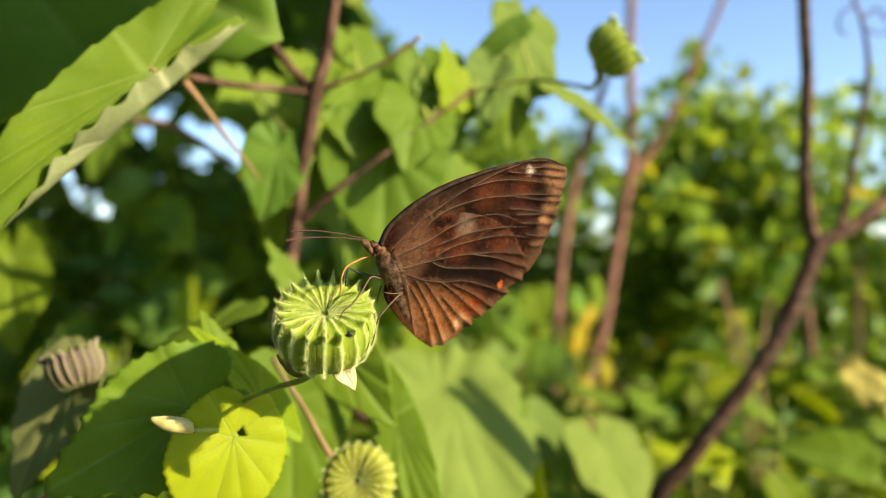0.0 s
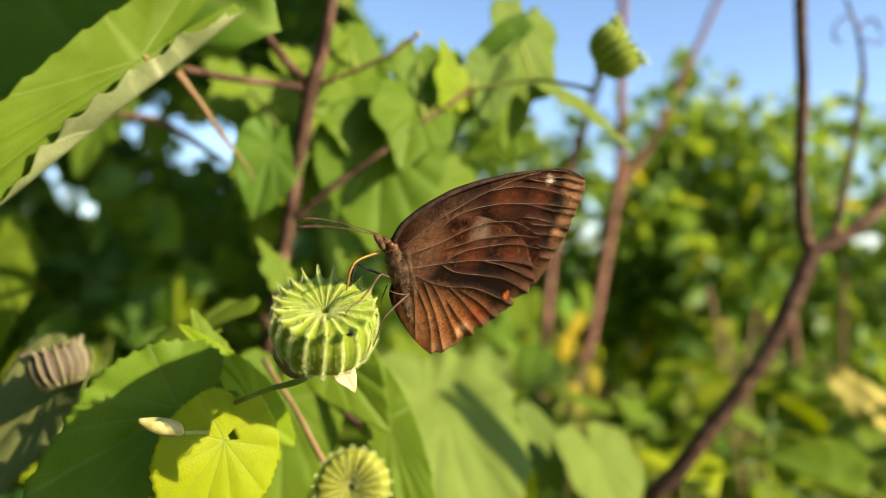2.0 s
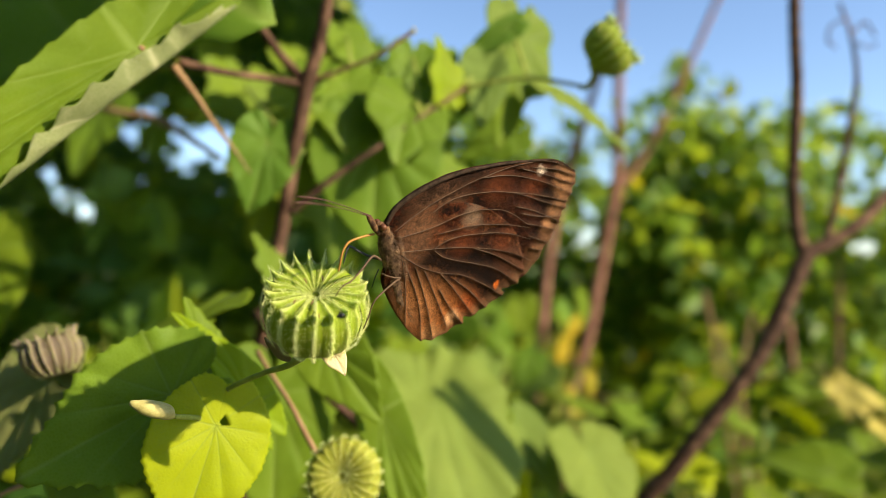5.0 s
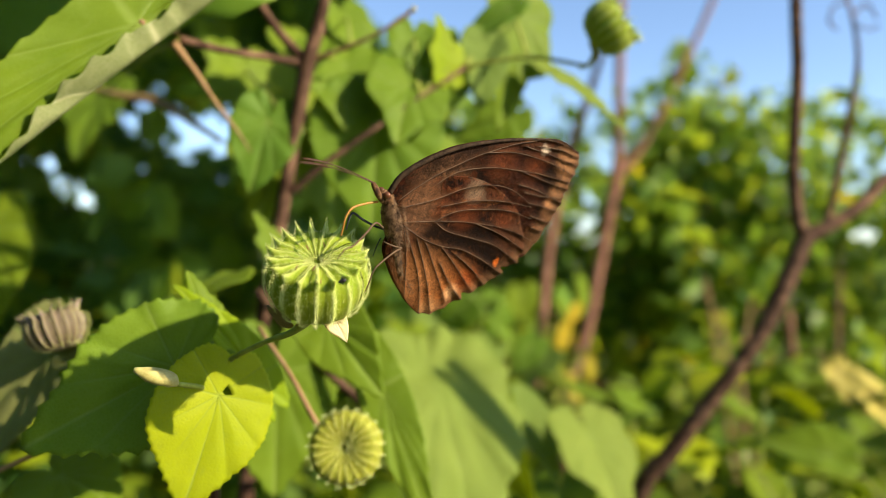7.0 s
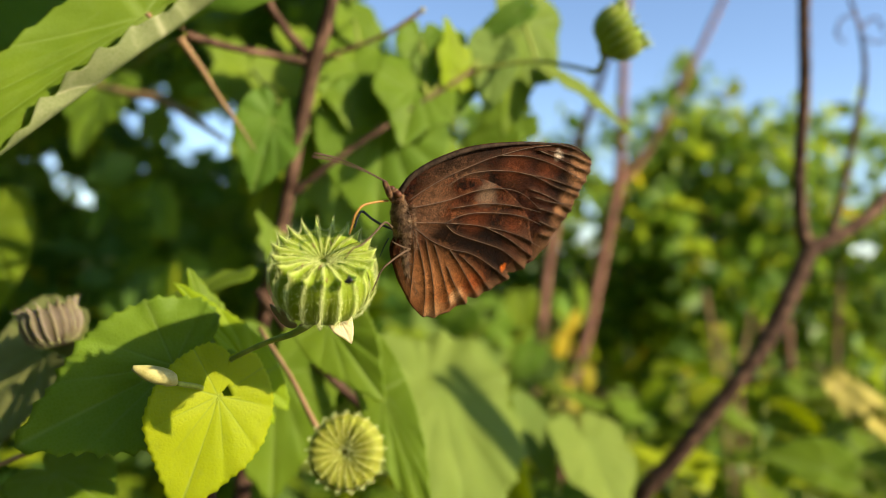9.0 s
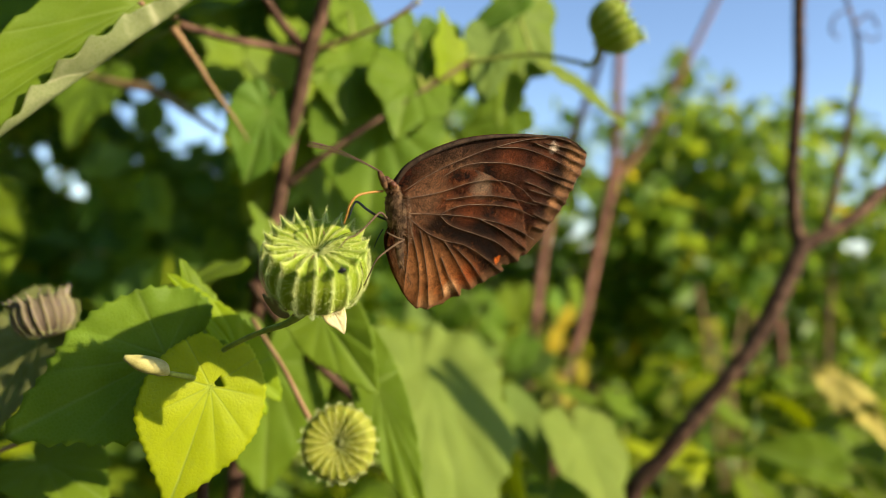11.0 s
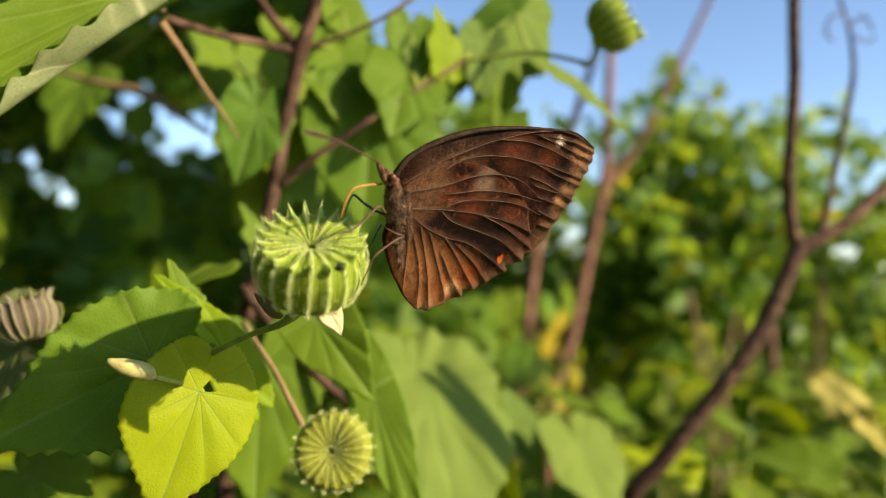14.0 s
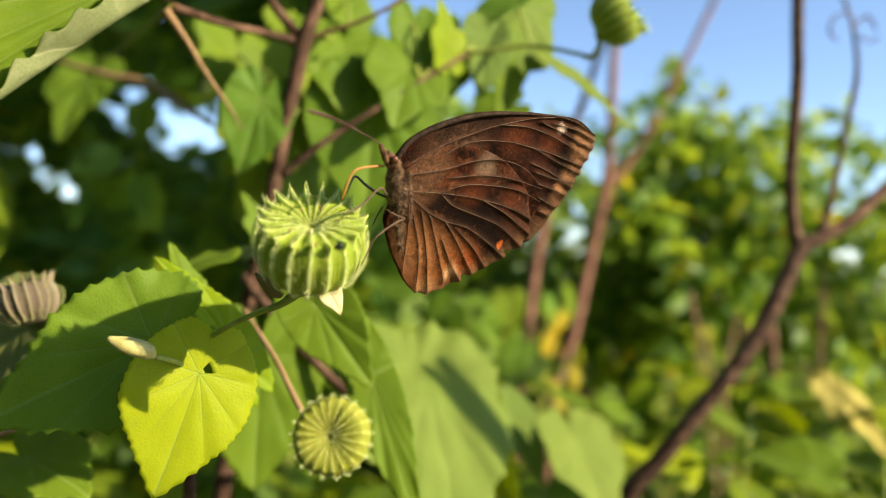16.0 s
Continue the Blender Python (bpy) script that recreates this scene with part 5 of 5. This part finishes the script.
FLIGHT = [
    (0.0, -0.01007, 0.13354, 1.14610, 23.43, -10.29, 31.10),
    (0.5, -0.00971, 0.13298, 1.14634, 23.68, -9.46, 31.57),
    (1.0, -0.00945, 0.13241, 1.14633, 24.47, -8.94, 32.42),
    (1.5, -0.00921, 0.13289, 1.14605, 24.49, -7.21, 32.82),
    (2.0, -0.00890, 0.13275, 1.14573, 25.29, -6.42, 32.72),
    (2.5, -0.00883, 0.13226, 1.14597, 25.84, -7.06, 32.36),
    (3.0, -0.00877, 0.13200, 1.14572, 25.77, -6.73, 32.99),
    (3.5, -0.00862, 0.13213, 1.14590, 25.44, -6.03, 33.79),
    (4.0, -0.00855, 0.13237, 1.14588, 25.59, -6.40, 34.31),
    (4.5, -0.00866, 0.13236, 1.14599, 25.02, -5.90, 33.86),
    (7.0, -0.00831, 0.13234, 1.14569, 25.14, -2.26, 33.96),
    (7.5, -0.00827, 0.13238, 1.14575, 25.47, -2.27, 34.69),
    (8.0, -0.00829, 0.13267, 1.14566, 25.91, -1.66, 34.52),
    (8.5, -0.00809, 0.13250, 1.14563, 25.56, -1.38, 34.75),
    (9.0, -0.00814, 0.13230, 1.14561, 25.73, -1.55, 34.69),
    (11.5, -0.00792, 0.13247, 1.14551, 25.90, -1.31, 34.84),
    (12.0, -0.00805, 0.13201, 1.14545, 25.65, -1.90, 35.02),
    (12.5, -0.00804, 0.13229, 1.14556, 25.55, -1.10, 34.53),
    (13.0, -0.00805, 0.13206, 1.14569, 25.63, -1.07, 34.58),
    (13.5, -0.00812, 0.13242, 1.14555, 25.48, -0.91, 34.16),
    (14.0, -0.00791, 0.13201, 1.14552, 26.06, -0.87, 34.53),
    (14.5, -0.00802, 0.13186, 1.14558, 26.10, -1.17, 35.73),
    (15.0, -0.00794, 0.13223, 1.14542, 26.63, -0.80, 35.11),
    (15.5, -0.00788, 0.13215, 1.14541, 26.70, -0.58, 34.93),
    (16.0, -0.00779, 0.13202, 1.14532, 26.71, -0.84, 35.03),
]


def motions():
    walk(butterfly, [(t, pose(x, y, z, rx, ry, rz)) for t, x, y, z, rx, ry, rz in FLIGHT])


motions()
